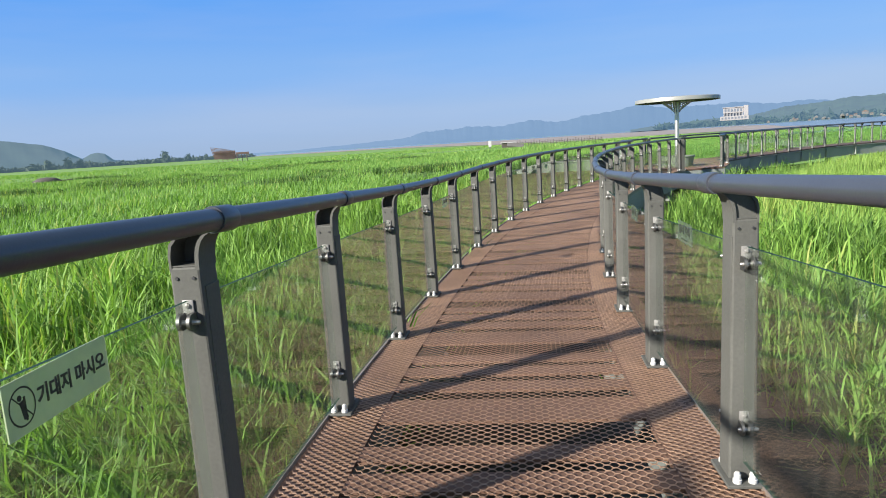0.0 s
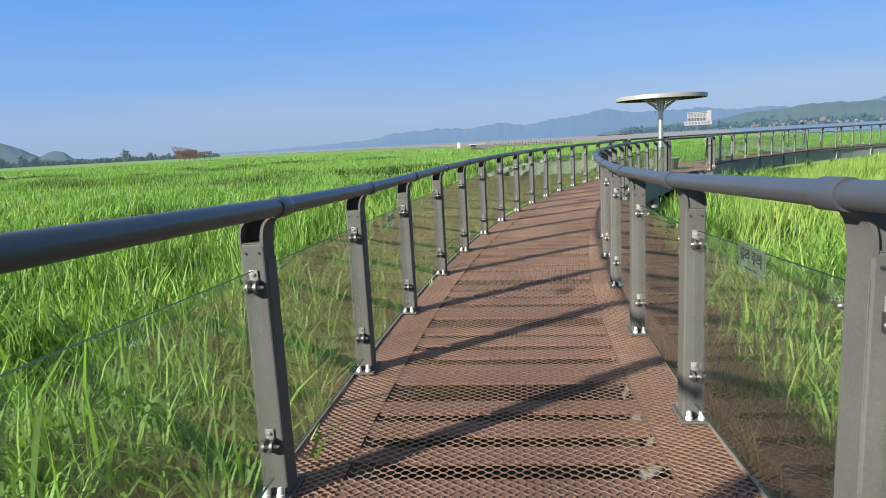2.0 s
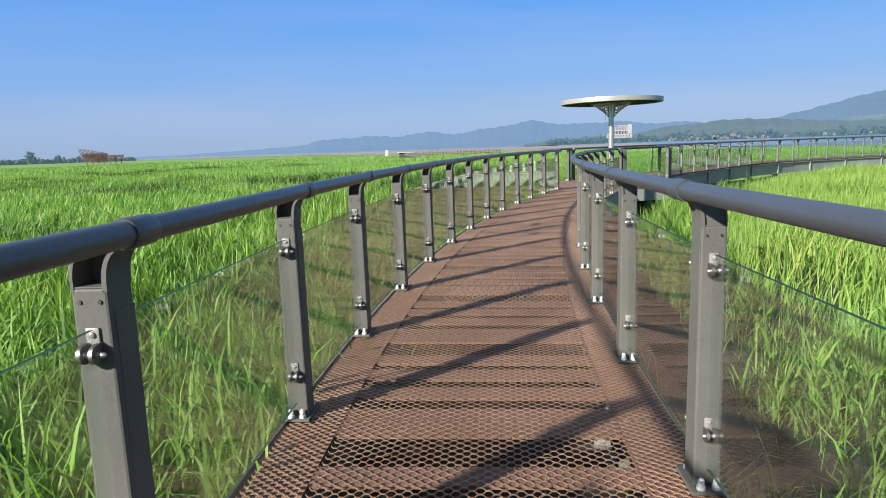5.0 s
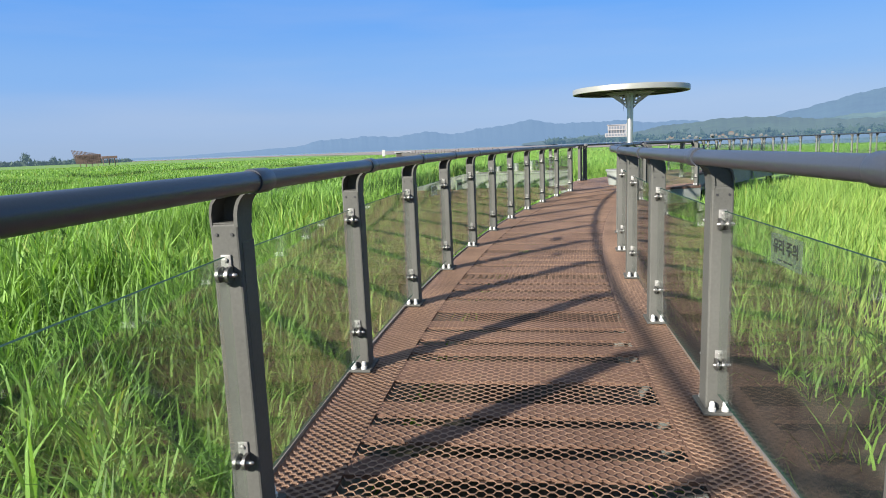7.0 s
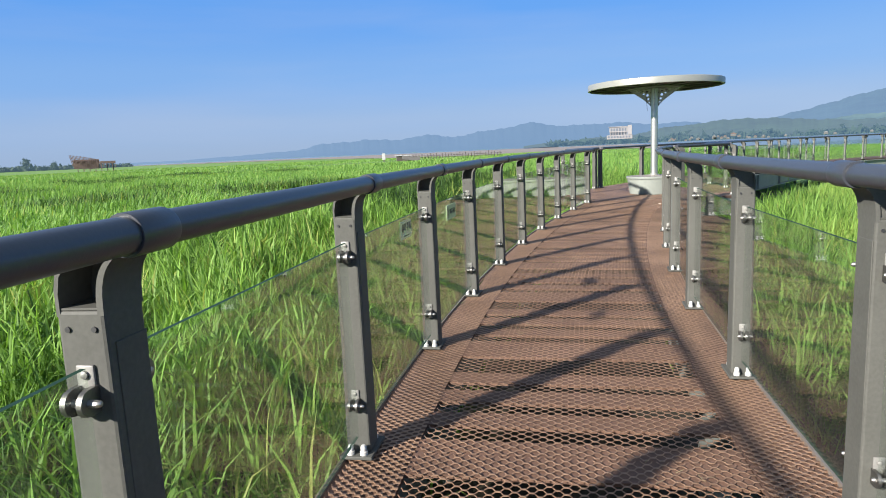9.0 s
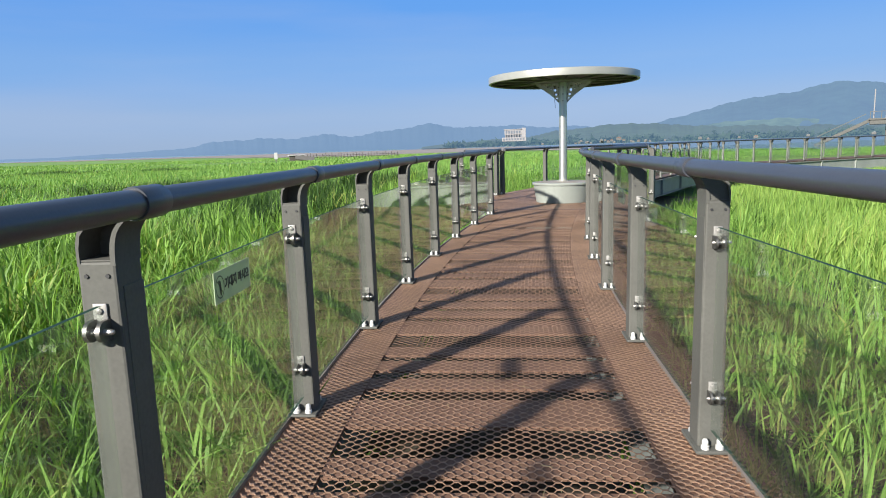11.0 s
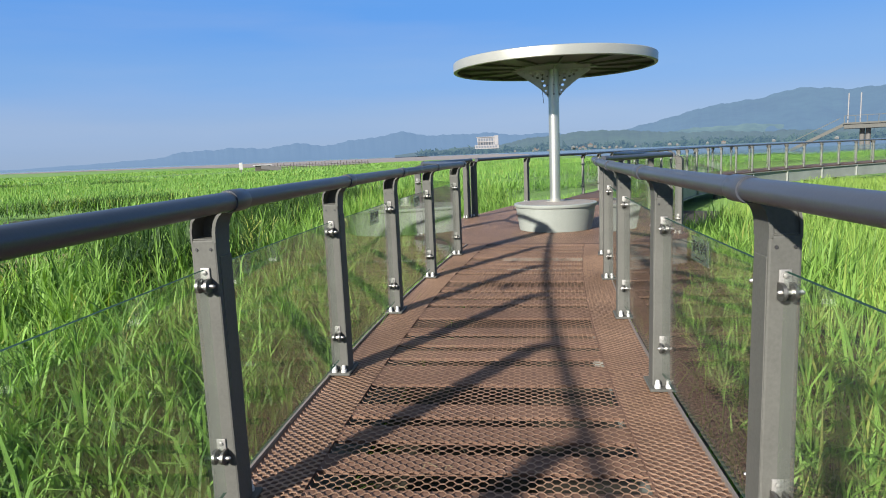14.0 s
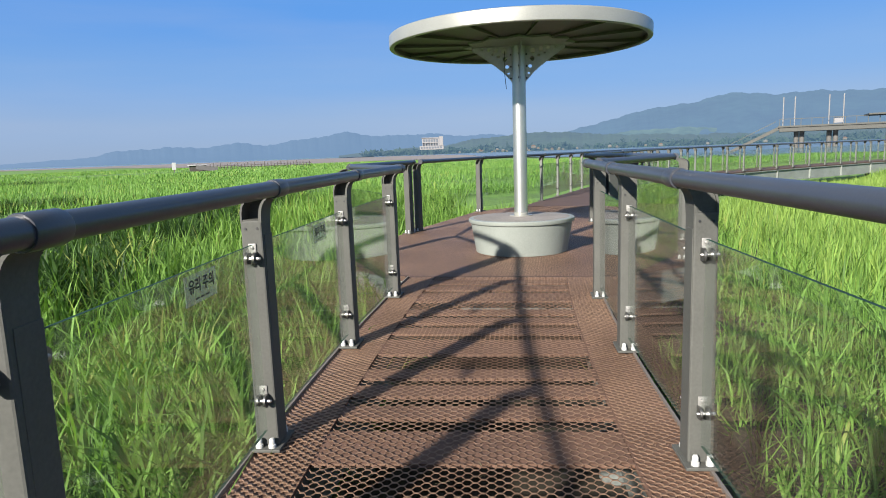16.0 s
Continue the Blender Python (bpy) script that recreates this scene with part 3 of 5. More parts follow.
def expanded_metal(name, r0, r1, deg0, deg1, parent, lwd=0.060, swd=0.050, w=0.0029, rise=-0.0002):
    """A panel of expanded metal: slanted strands in a staggered net, along the arc."""
    rm = (r0 + r1) / 2
    rows = max(2, int(radians(deg1 - deg0) * rm / (swd / 2)))
    cols = max(2, int((r1 - r0) / lwd))
    lw, st = (r1 - r0) / cols, radians(deg1 - deg0) / rows
    i, j = np.meshgrid(np.arange(rows), np.arange(cols), indexing="ij")
    i, j = i.ravel(), j.ravel()
    off = np.where(i % 2 == 0, 0.0, 0.5)
    vs, fs = [], []
    # each cell: a flat bond at its node and two strands to the bonds of the next row
    for side in (-1, 0, 1):
        ra = r0 + (j + off) * lw
        rb = ra + side * 0.5 * lw
        ok = (rb >= r0 - 1e-6) & (rb <= r1 + 1e-6)
        a0 = radians(deg0) + i[ok] * st
        a1 = a0 + st
        if side:
            p = [(ra[ok] + 0.13 * side * lw, a0), (rb[ok] - 0.13 * side * lw, a1)]
        else:
            p = [(ra[ok] - 0.17 * lw, a0), (ra[ok] + 0.17 * lw, a0)]
        n = len(a0)
        quad = []
        for r, a in p:
            for da, dz in ((-w * (1 if side else 1.4), -0.0030), (w * (1 if side else 1.4), rise), (w * (1 if side else 1.4) + 0.001, -0.0030)):
                aa = a + da / rm
                x, y = CX - r * np.cos(aa), CY + r * np.sin(aa)
                u = np.maximum(0.0, 9.0 - y)
                z = np.where(u < 4, 0.0062 * u * u, 0.0992 + 0.0496 * (u - 4))
                quad.append(np.stack([x, y, z + dz - 0.004], 1))
        base = sum(len(v) for v in vs)
        v = np.stack(quad, 1).reshape(-1, 3)
        k = np.arange(n)[:, None] * 6 + base
        fs.append(np.concatenate([k + np.array([[0, 3, 4, 1]]), k + np.array([[1, 4, 5, 2]])], 0))
        vs.append(v)
    return raw(name, np.concatenate(vs), np.concatenate(fs), RUST, parent)


def arc_bar(bm, r0, r1, deg0, deg1, z0, z1, n=2):
    """A bar that follows the deck's arc."""
    rows = []
    for k in range(n + 1):
        a = deg0 + (deg1 - deg0) * k / n
        p, q = on_arc(r0, a), on_arc(r1, a)
        rows.append([bm.verts.new((p.x, p.y, p.z + z0)), bm.verts.new((q.x, q.y, q.z + z0)), bm.verts.new((q.x, q.y, q.z + z1)), bm.verts.new((p.x, p.y, p.z + z1))])
    for u, v in zip(rows, rows[1:]):
        for k in range(4):
            bm.faces.new((u[k], u[(k + 1) % 4], v[(k + 1) % 4], v[k]))
    bm.faces.new(rows[0])
    bm.faces.new(rows[-1][::-1])
    bmesh.ops.recalc_face_normals(bm, faces=bm.faces[:])
    return bm


deck = tagged(new("floor"), "rust-brown expanded-metal boardwalk deck on steel supports", "floor", kind="structure")
OUT_L, OUT_R = R_LEFT + 0.055, R_RIGHT - 0.055
bay = 1.7782
A0, A1 = LEFT_AT[0], LEFT_AT[-1] + 1.05
k = 0
a = A0
while a < A1 - 0.1:
    b = min(a + bay, A1)
    g = 0.006
    if b > -9:
        expanded_metal("mesh_panel", OUT_R + IN_STRIP + 0.06, OUT_L - IN_STRIP - 0.06, a + g, b - g, deck)
        expanded_metal("edge_mesh_panel", OUT_L - IN_STRIP - 0.05, OUT_L - 0.012, a + g, b - g, deck, 0.046, 0.042, 0.0046, 0.0012)
        expanded_metal("edge_mesh_panel", OUT_R + 0.012, OUT_R + IN_STRIP + 0.05, a + g, b - g, deck, 0.046, 0.042, 0.0046, 0.0012)
    # supports under the mesh: broad at the panel joint, narrower between
    m_per = math.degrees(1 / 47.0)
    s = a - 0.17 * m_per
    for w, gap in ((0.31, 0.15), (0.15, 0.13), (0.16, 0.115), (0.15, 0.125), (0.0, 0.0)):
        if w:
            part("support_plate", arc_bar(bmesh.new(), OUT_R + 0.268, OUT_L - 0.268, s, s + w * m_per, -0.030, -0.013, 1), RUST_DARK, deck)
        s += (w + gap) * m_per
    for r0, r1 in ((OUT_L - 0.272, OUT_L - 0.004), (OUT_R + 0.004, OUT_R + 0.272)):
        part("edge_support", arc_bar(bmesh.new(), r0, r1, a, b, -0.030, -0.013, 2), RUST_DARK, deck)
    for r0, r1 in ((OUT_L - 0.004, OUT_L + 0.008), (OUT_R - 0.008, OUT_R + 0.004)):
        part("edge_angle", arc_bar(bmesh.new(), r0, r1, a, b, -0.075, 0.006, 2), EDGE, deck)
    for r in (OUT_L - 0.07, OUT_R + 0.07):
        part("beam", arc_bar(bmesh.new(), r - 0.06, r + 0.06, a, b, -0.60, -0.08, 2), BEAM, deck)
    if k % 3 == 1:
        for r in (OUT_L - 0.07, OUT_R + 0.07):
            p = on_arc(r, a)
            part("pile", tube(bmesh.new(), [(p.x, p.y, -1.6), (p.x, p.y, p.z - 0.60)], 0.11, 14), BEAM, deck, smooth=True)
    a, k = b, k + 1

end_l, end_r = on_arc(OUT_L, A1), on_arc(OUT_R, A1)
platform = tagged(new("platform_deck"), "rust-brown metal platform deck around the parasol", "floor", kind="structure")
outline = [(end_r.x, end_r.y), (10.28, 25.45), (11.28, 27.55), (11.80, 29.25), (13.75, 31.5), (12.5, 32.9), (11.0, 32.42), (8.45, 29.80), (6.84, 27.60), (end_l.x, end_l.y)]
# closed plate whose dark tone replaces the shaded gaps below the mesh
part("plating", slab(bmesh.new(), outline, -0.06, -0.006), PLATE_DARK, platform)
part("rim_beam", slab(bmesh.new(), [(0.995 * (x - 9.4) + 9.4, 0.995 * (y - 28.3) + 28.3) for x, y in outline], -0.42, -0.062), BEAM, platform)


def inside(poly, x, y):
    """Which of the points lie in the outline."""
    r = np.zeros(len(x), bool)
    for (x0, y0), (x1, y1) in zip(poly, poly[1:] + poly[:1]):
        c = ((y0 > y) != (y1 > y)) & (x < (x1 - x0) * (y - y0) / (y1 - y0 + 1e-12) + x0)
        r ^= c
    return r


def platform_mesh():
    """Coarser expanded metal over the platform."""
    lw, sw = 0.06, 0.034
    ang = radians(33)
    i, j = np.meshgrid(np.arange(-170, 420), np.arange(-80, 80), indexing="ij")
    i, j = i.ravel(), j.ravel()
    off = np.where(i % 2 == 0, 0.0, 0.5)
    vs, fs = [], []
    for side in (-1, 1):
        u0, v0 = (j + off) * lw, i * sw / 2
        u1, v1 = u0 + side * 0.45 * lw, v0 + sw / 2 * 0.9
        quad = []
        for u, v in ((u0, v0), (u1, v1)):
            for dv, dz in ((-0.0024, 0.001), (0.0024, 0.0015)):
                x = 9.4 + u * math.cos(ang) + (v + dv) * math.sin(ang)
                y = 26.0 - u * math.sin(ang) + (v + dv) * math.cos(ang)
                quad.append(np.stack([x, y, np.full_like(x, dz)], 1))
        q = np.stack(quad, 1)
        ok = inside(outline, q[:, 0, 0], q[:, 0, 1])
        q = q[ok]
        base = sum(len(v) for v in vs)
        k = np.arange(len(q))[:, None] * 4 + base
        vs.append(q.reshape(-1, 3))
        fs.append(k + np.array([[0, 2, 3, 1]]))
    return raw("platform_mesh", np.concatenate(vs), np.concatenate(fs), RUST, platform)


tagged(platform_mesh(), kind="stuff")

bridge = tagged(new("bridge_deck"), "rust-brown footbridge deck on green-grey steel beams", "footbridge", kind="structure")
for i in range(len(near_line) - 1):
    p, q, r, s = near_line[i], near_line[i + 1], far_line[i + 1][0], far_line[i][0]
    c = (p + q + r + s) / 4
    part("deck_panel", slab(bmesh.new(), [(v.x + (v - c).x * 0.03, v.y + (v - c).y * 0.03) for v in (p, q, r, s)], -0.05 - 0.002 * (i % 2), -0.004 - 0.002 * (i % 2)), PLATE_DARK, bridge)
    for e0, e1, o in ((p, q, s), (s, r, p)):
        m = aim(V((e0.x, e0.y, -0.06)), V((e1.x, e1.y, -0.06)))
        n = (e1 - e0).length
        bm = bmesh.new()
        box(bm, -0.012, 0.012, 0, n, -0.52, 0)
        box(bm, -0.09, 0.09, 0.001, n - 0.001, -0.03, -0.002)
        box(bm, -0.09, 0.09, 0.001, n - 0.001, -0.55, -0.525)
        if i % 2 == 0:
            box(bm, -0.085, 0.085, 0.0, 0.02, -0.52, -0.032)
        b = part("beam", bm, BEAM, bridge)
        b.matrix_local = m
    if i % 7 == 3:
        for e in (p, s):
            f = e * 0.8 + c * 0.2
            part("pile", tube(bmesh.new(), [(f.x, f.y, -1.7), (f.x, f.y, -0.6)], 0.16, 14), CONCRETE, bridge, smooth=True)

# ---- the parasol shelter ----
PX, PY = 9.08, 27.15


def scroll_gusset():
    """A bracket plate with a hollow outer edge, pierced by rows of round holes."""
    bm = bmesh.new()
    holes = [(0.17, 2.40, 0.030), (0.27, 2.415, 0.026), (0.36, 2.425, 0.020), (0.44, 2.435, 0.014), (0.165, 2.31, 0.028), (0.245, 2.345, 0.020), (0.14, 2.22, 0.022), (0.125, 2.14, 0.014), (0.315, 2.375, 0.015)]
    n, m, grid = 52, 44, {}

    def vert(i, j, side):
        k = (i, j, side)
        if k not in grid:
            grid[k] = bm.verts.new((0.080 + 0.48 * i / n, 0.005 * side, 2.02 + 0.44 * j / m))
        return grid[k]

    def solid(i, j):
        x, z = 0.080 + 0.48 * (i + 0.5) / n, 2.02 + 0.44 * (j + 0.5) / m
        if not (0 <= i < n and 0 <= j < m) or z < 2.02 + 0.40 * ((x - 0.080) / 0.48) ** 0.75:
            return False
        return all((x - a) ** 2 + (z - c) ** 2 > r * r for a, c, r in holes)

    for i in range(n):
        for j in range(m):
            if not solid(i, j):
                continue
            for s in (-1, 1):
                bm.faces.new([vert(i, j, s), vert(i + 1, j, s), vert(i + 1, j + 1, s), vert(i, j + 1, s)])
            for (di, dj), (p, q) in (((-1, 0), ((i, j), (i, j + 1))), ((1, 0), ((i + 1, j), (i + 1, j + 1))), ((0, -1), ((i, j), (i + 1, j))), ((0, 1), ((i, j + 1), (i + 1, j + 1)))):
                if not solid(i + di, j + dj):
                    bm.faces.new([vert(*p, -1), vert(*q, -1), vert(*q, 1), vert(*p, 1)])
    bmesh.ops.recalc_face_normals(bm, faces=bm.faces[:])
    return bm


parasol = thing("parasol", "round silver metal sunshade on one pole above a drum seat", "shelter", m=pose(PX, PY, 0))
part("pole", tube(bmesh.new(), [(0, 0, 0.40), (0, 0, 2.51)], 0.083, 32), POLE, parasol, smooth=True)
part("canopy_top", lathe(bmesh.new(), [(0, 2.70), (0.5, 2.695), (1.2, 2.660), (1.50, 2.640)], 96), SILVER, parasol, smooth=True)
part("canopy_rim", lathe(bmesh.new(), [(1.50, 2.510), (1.500, 2.492), (1.548, 2.492), (1.555, 2.499), (1.556, 2.615), (1.553, 2.626), (1.542, 2.634), (1.50, 2.640)], 96), SILVER, parasol, "pale silver canopy rim", smooth=True)
# soffit and ribs carry the canopy's own shade in their darker paint
part("soffit", lathe(bmesh.new(), [(0.08, 2.515), (0.62, 2.525), (1.50, 2.550), (1.50, 2.508)], 96), UNDER_SHADED, parasol, "underside panels with shade put into their grey", smooth=True)
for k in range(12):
    rib = part("rib", box(bmesh.new(), 0.55, 1.50, -0.012, 0.012, 2.505, 2.545, 0.002), UNDER_SHADED, parasol)
    rib.matrix_local = pose(0, 0, 0, 0, 0, 30 * k + 9)
bm = bmesh.new()
slab(bm, [((0.62 + 0.05 * math.cos(math.pi * j)) * math.cos(2 * math.pi * j / 24), (0.62 + 0.05 * math.cos(math.pi * j)) * math.sin(2 * math.pi * j / 24)) for j in range(24)], 2.494, 2.518)
part("hub_plate", bm, PALE, parasol)
for k in range(4):
    g = part("bracket", scroll_gusset(), STEEL, parasol, "pierced scroll bracket plate")
    g.matrix_local = pose(0, 0, 0.034, 0, 0, 90 * k - 26)
    for z in (2.08, 2.22, 2.36):
        bt = part("bolt", tube(bmesh.new(), [(0.095, -0.012, z), (0.095, 0.012, z)], 0.012, 8), DARK, g)
part("drum_skirt", lathe(bmesh.new(), [(0.565, 0.0), (0.572, 0.004), (0.632, 0.375)], 80), PALE, parasol, "pale green-grey tapered drum", smooth=True)
part("drum_lip", lathe(bmesh.new(), [(0.628, 0.372), (0.652, 0.374), (0.657, 0.382), (0.657, 0.414), (0.650, 0.422), (0.60, 0.424)], 80), PALE, parasol, smooth=True)
part("drum_seat", lathe(bmesh.new(), [(0.60, 0.4235), (0.30, 0.432), (0.10, 0.440), (0, 0.440)], 80), shader("worn_seat", (0.2143, 0.1929, 0.1714), 0.7, 0.0, 0.3, 3, 30, 0.1), parasol, "worn grey-brown round seat top", smooth=True)
part("pole_flange", lathe(bmesh.new(), [(0.14, 0.436), (0.14, 0.450), (0.09, 0.452), (0.088, 0.48), (0.083, 0.482)], 32), SILVER, parasol, smooth=True)
bm = bmesh.new()
tube(bm, [(-0.20, -0.02, 2.42), (-0.21, -0.02, 2.2), (-0.19, -0.03, 1.98)], 0.004, 6)
part("loose_cable", bm, DARK, parasol)

# ---- ground, flats and water ----
GROUND_Z = -0.98


def ground_height(x, y):
    """Mud under the boardwalk, the field's leaf level further off."""
    d = np.hypot(x - 12, y - 22)
    t = np.clip((d - 55) / 50, 0, 1)
    return GROUND_Z + t * t * (3 - 2 * t) * 0.43


def make_ground():
    radii = np.concatenate([np.linspace(0, 120, 61), np.geomspace(125, 4600, 40)])
    seg = 144
    vs, fs = [], []
    for i, r in enumerate(radii):
        t = np.arange(seg) * 2 * np.pi / seg
        x, y = 12 + r * np.cos(t), 22 + r * np.sin(t)
        z = ground_height(x, y) + (0.05 * np.sin(x * 1.3) * np.cos(y * 0.9) if r < 120 else 0)
        vs.append(np.stack([x, y, z + 0 * x], 1))
        if i:
            a = np.arange(seg)
            b = (a + 1) % seg
            fs.append(np.stack([(i - 1) * seg + a, i * seg + a, i * seg + b, (i - 1) * seg + b], 1))
    ob = raw("ground", np.concatenate(vs), np.concatenate(fs), FIELD)
    return tagged(ob, "bright green reed marsh reaching to the horizon", "ground", kind="structure")


make_ground()
# mud sheet along the deck; its dark tone includes the understory's shade
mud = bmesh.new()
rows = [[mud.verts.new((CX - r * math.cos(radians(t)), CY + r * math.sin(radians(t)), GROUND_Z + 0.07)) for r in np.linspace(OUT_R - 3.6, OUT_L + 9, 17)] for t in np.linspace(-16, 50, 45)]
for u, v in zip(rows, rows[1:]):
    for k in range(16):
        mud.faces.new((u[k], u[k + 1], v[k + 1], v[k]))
tagged(part("mud_bank", mud, MUD), "wet mud below the reeds, darkened for the shade there", "ground", kind="structure")
# dark patch put into the far hollow in place of its shadow
mud = bmesh.new()
slab(mud, [(-3.0 + 3.0 * math.cos(t) * (1 + 0.12 * math.sin(3 * t)), 47.5 + 4.0 * math.sin(t)) for t in [2 * math.pi * k / 32 for k in range(32)]], GROUND_Z - 0.1, GROUND_Z + 0.08)
tagged(part("mud_hollow", mud, MUD), "dark mud patch standing in for shadow in a marsh hollow", "ground", kind="structure")


def ring_sheet(name, b0, b1, near, far, z, material, label, wobble, seed):
    """A flat sheet between two distances, over a span of bearings from +y."""
    rnd = np.random.RandomState(seed)
    n = 120
    ph = rnd.rand(6) * 6.28
    vs, fs = [], []
    for k in range(n + 1):
        b = b0 + (b1 - b0) * k / n
        w = sum(math.sin(b * f + p) / (1 + 0.6 * q) for q, (f, p) in enumerate(zip((0.21, 0.5, 1.1, 2.1, 3.7, 6.0), ph)))
        nr = near(b) * (1 + wobble * w)
        for r in (nr, max(far(b), nr + 5)):
            vs.append((5 + r * math.sin(radians(b)), 20 + r * math.cos(radians(b)), z))
        if k:
            fs.append((2 * k - 2, 2 * k - 1, 2 * k + 1, 2 * k))
    return tagged(raw(name, vs, fs, material), label, name.replace("_", " "), kind="structure")


ring_sheet("tidal_flat", -26, 95, lambda b: 190 + 3.5 * max(0, 8 - b) ** 1.5 if b < 30 else 190 + 2.0 * (b - 30), lambda b: 1500, -0.46, FLAT, "pale brown tidal flat beyond the reeds", 0.07, 3)
SHORE = ([-180, 20, 24, 26, 30, 40, 55, 120], [900, 900, 620, 300, 150, 108, 92, 92])
ring_sheet("water", 14, 120, lambda b: float(np.interp(b, *SHORE)), lambda b: 1450, -0.42, WATER, "calm blue-grey lake water below the hills", 0.06, 5)
ring_sheet("water", -32, 17, lambda b: 900, lambda b: 2600, -0.42, WATER, "thin line of pale water before the hills", 0.05, 6)


# ---- hills ----
def ridge(name, pts, dist, depth, material, label, rough, seed):
    """A range of hills: the skyline given as bearing and elevation, with a slope in front."""
    rnd = np.random.RandomState(seed)
    b = np.arange(pts[0][0], pts[-1][0] + 0.01, 0.12)
    e = np.interp(b, [p[0] for p in pts], [p[1] for p in pts])
    jag = np.zeros_like(b)
    for f, w in ((0.9, 0.5), (2.3, 0.35), (5.1, 0.22), (11.0, 0.14), (23.0, 0.09)):
        jag += w * np.sin(b * f + rnd.rand() * 6.28) * np.sin(b * f * 0.37 + rnd.rand() * 6.28)
    e = np.maximum(e + rough * jag * np.minimum(1, e), -0.02)
    vs, fs, m = [], [], 9
    for j in range(m):
        s = j / (m - 1)
        r = dist - depth * (1 - s)
        h = e * (s ** 0.8) * (1 + 0.10 * np.sin(b * 3.1 + 7 * s) * (1 - s))
        z = np.tan(np.radians(h)) * r * (1 if j else 0) + (-2.0 if j == 0 else 0)
        vs.append(np.stack([5 + r * np.sin(np.radians(b)), 20 + r * np.cos(np.radians(b)), z], 1))
        if j:
            a = np.arange(len(b) - 1)
            n = len(b)
            fs.append(np.stack([(j - 1) * n + a, (j - 1) * n + a + 1, j * n + a + 1, j * n + a], 1))
    ob = raw(name, np.concatenate(vs), np.concatenate(fs), material)
    ob.data.polygons.foreach_set("use_smooth", [True] * len(ob.data.polygons))
    return tagged(ob, label, "hills", kind="structure")


# the ranges' haze comes from their glowing materials, not from the air
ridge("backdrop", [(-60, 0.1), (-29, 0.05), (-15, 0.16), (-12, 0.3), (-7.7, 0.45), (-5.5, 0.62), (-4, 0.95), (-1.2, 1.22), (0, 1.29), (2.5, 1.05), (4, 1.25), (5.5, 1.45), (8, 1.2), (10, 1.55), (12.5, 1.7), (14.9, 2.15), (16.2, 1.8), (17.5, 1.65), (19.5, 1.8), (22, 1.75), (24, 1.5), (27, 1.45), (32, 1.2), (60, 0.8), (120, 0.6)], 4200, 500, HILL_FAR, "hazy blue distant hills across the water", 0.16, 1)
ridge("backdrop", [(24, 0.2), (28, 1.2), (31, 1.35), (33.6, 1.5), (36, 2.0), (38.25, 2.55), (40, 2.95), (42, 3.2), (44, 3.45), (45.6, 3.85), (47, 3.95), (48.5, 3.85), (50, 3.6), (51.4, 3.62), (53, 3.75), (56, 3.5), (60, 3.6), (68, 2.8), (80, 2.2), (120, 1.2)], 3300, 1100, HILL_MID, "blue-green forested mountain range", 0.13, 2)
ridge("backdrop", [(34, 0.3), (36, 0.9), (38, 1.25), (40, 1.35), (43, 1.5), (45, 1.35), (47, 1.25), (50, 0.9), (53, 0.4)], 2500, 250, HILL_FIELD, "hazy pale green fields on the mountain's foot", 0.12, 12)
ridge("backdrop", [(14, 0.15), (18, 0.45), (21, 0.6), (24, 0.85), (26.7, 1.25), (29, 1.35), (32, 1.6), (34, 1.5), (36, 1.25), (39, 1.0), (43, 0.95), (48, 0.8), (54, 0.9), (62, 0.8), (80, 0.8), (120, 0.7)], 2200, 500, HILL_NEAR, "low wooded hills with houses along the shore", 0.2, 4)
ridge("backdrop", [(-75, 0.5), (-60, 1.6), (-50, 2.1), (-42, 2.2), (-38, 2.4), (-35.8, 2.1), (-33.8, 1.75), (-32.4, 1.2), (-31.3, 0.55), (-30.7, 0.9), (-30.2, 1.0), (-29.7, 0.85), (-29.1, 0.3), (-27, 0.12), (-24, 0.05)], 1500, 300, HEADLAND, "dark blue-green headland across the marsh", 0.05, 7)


def polar(bearing, dist, z=0.0):
    return V((5 + dist * math.sin(radians(bearing)), 20 + dist * math.cos(radians(bearing)), z))


# ---- reeds ----
def distance_to_walk(x, y):
    """Signed room from the decks' edges: negative on a deck."""
    r = np.hypot(x - CX, y - CY)
    a = np.degrees(np.arctan2(y - CY, CX - x))
    d = np.maximum(r - OUT_L, OUT_R - r)
    d = np.where((a > A0) & (a < A1), d, 99.0)
    e = np.full_like(d, 99.0)
    for i in range(0, len(near_line), 1):
        c = (near_line[i] + far_line[i][0]) / 2
        e = np.minimum(e, np.hypot(x - c.x, y - c.y) - 1.25)
    p = np.full_like(d, 99.0)
    for (x0, y0), (x1, y1) in zip(outline, outline[1:] + outline[:1]):
        ux, uy = x1 - x0, y1 - y0
        t = np.clip(((x - x0) * ux + (y - y0) * uy) / (ux * ux + uy * uy), 0, 1)
        p = np.minimum(p, np.hypot(x - x0 - t * ux, y - y0 - t * uy))
    p = np.where(inside(outline, x, y), -1.0, p)
    return np.minimum(np.minimum(d, e), p)


def clumps(x, y, s, seed):
    """Smooth waves that make taller and shorter patches."""
    rnd = np.random.RandomState(seed)
    v = np.zeros_like(x)
    for k in range(7):
        t, f = rnd.rand() * 6.28, s * (0.6 + 1.6 * rnd.rand())
        v += np.sin((x * math.cos(t) + y * math.sin(t)) * f + rnd.rand() * 6.28)
    return v / 3.2


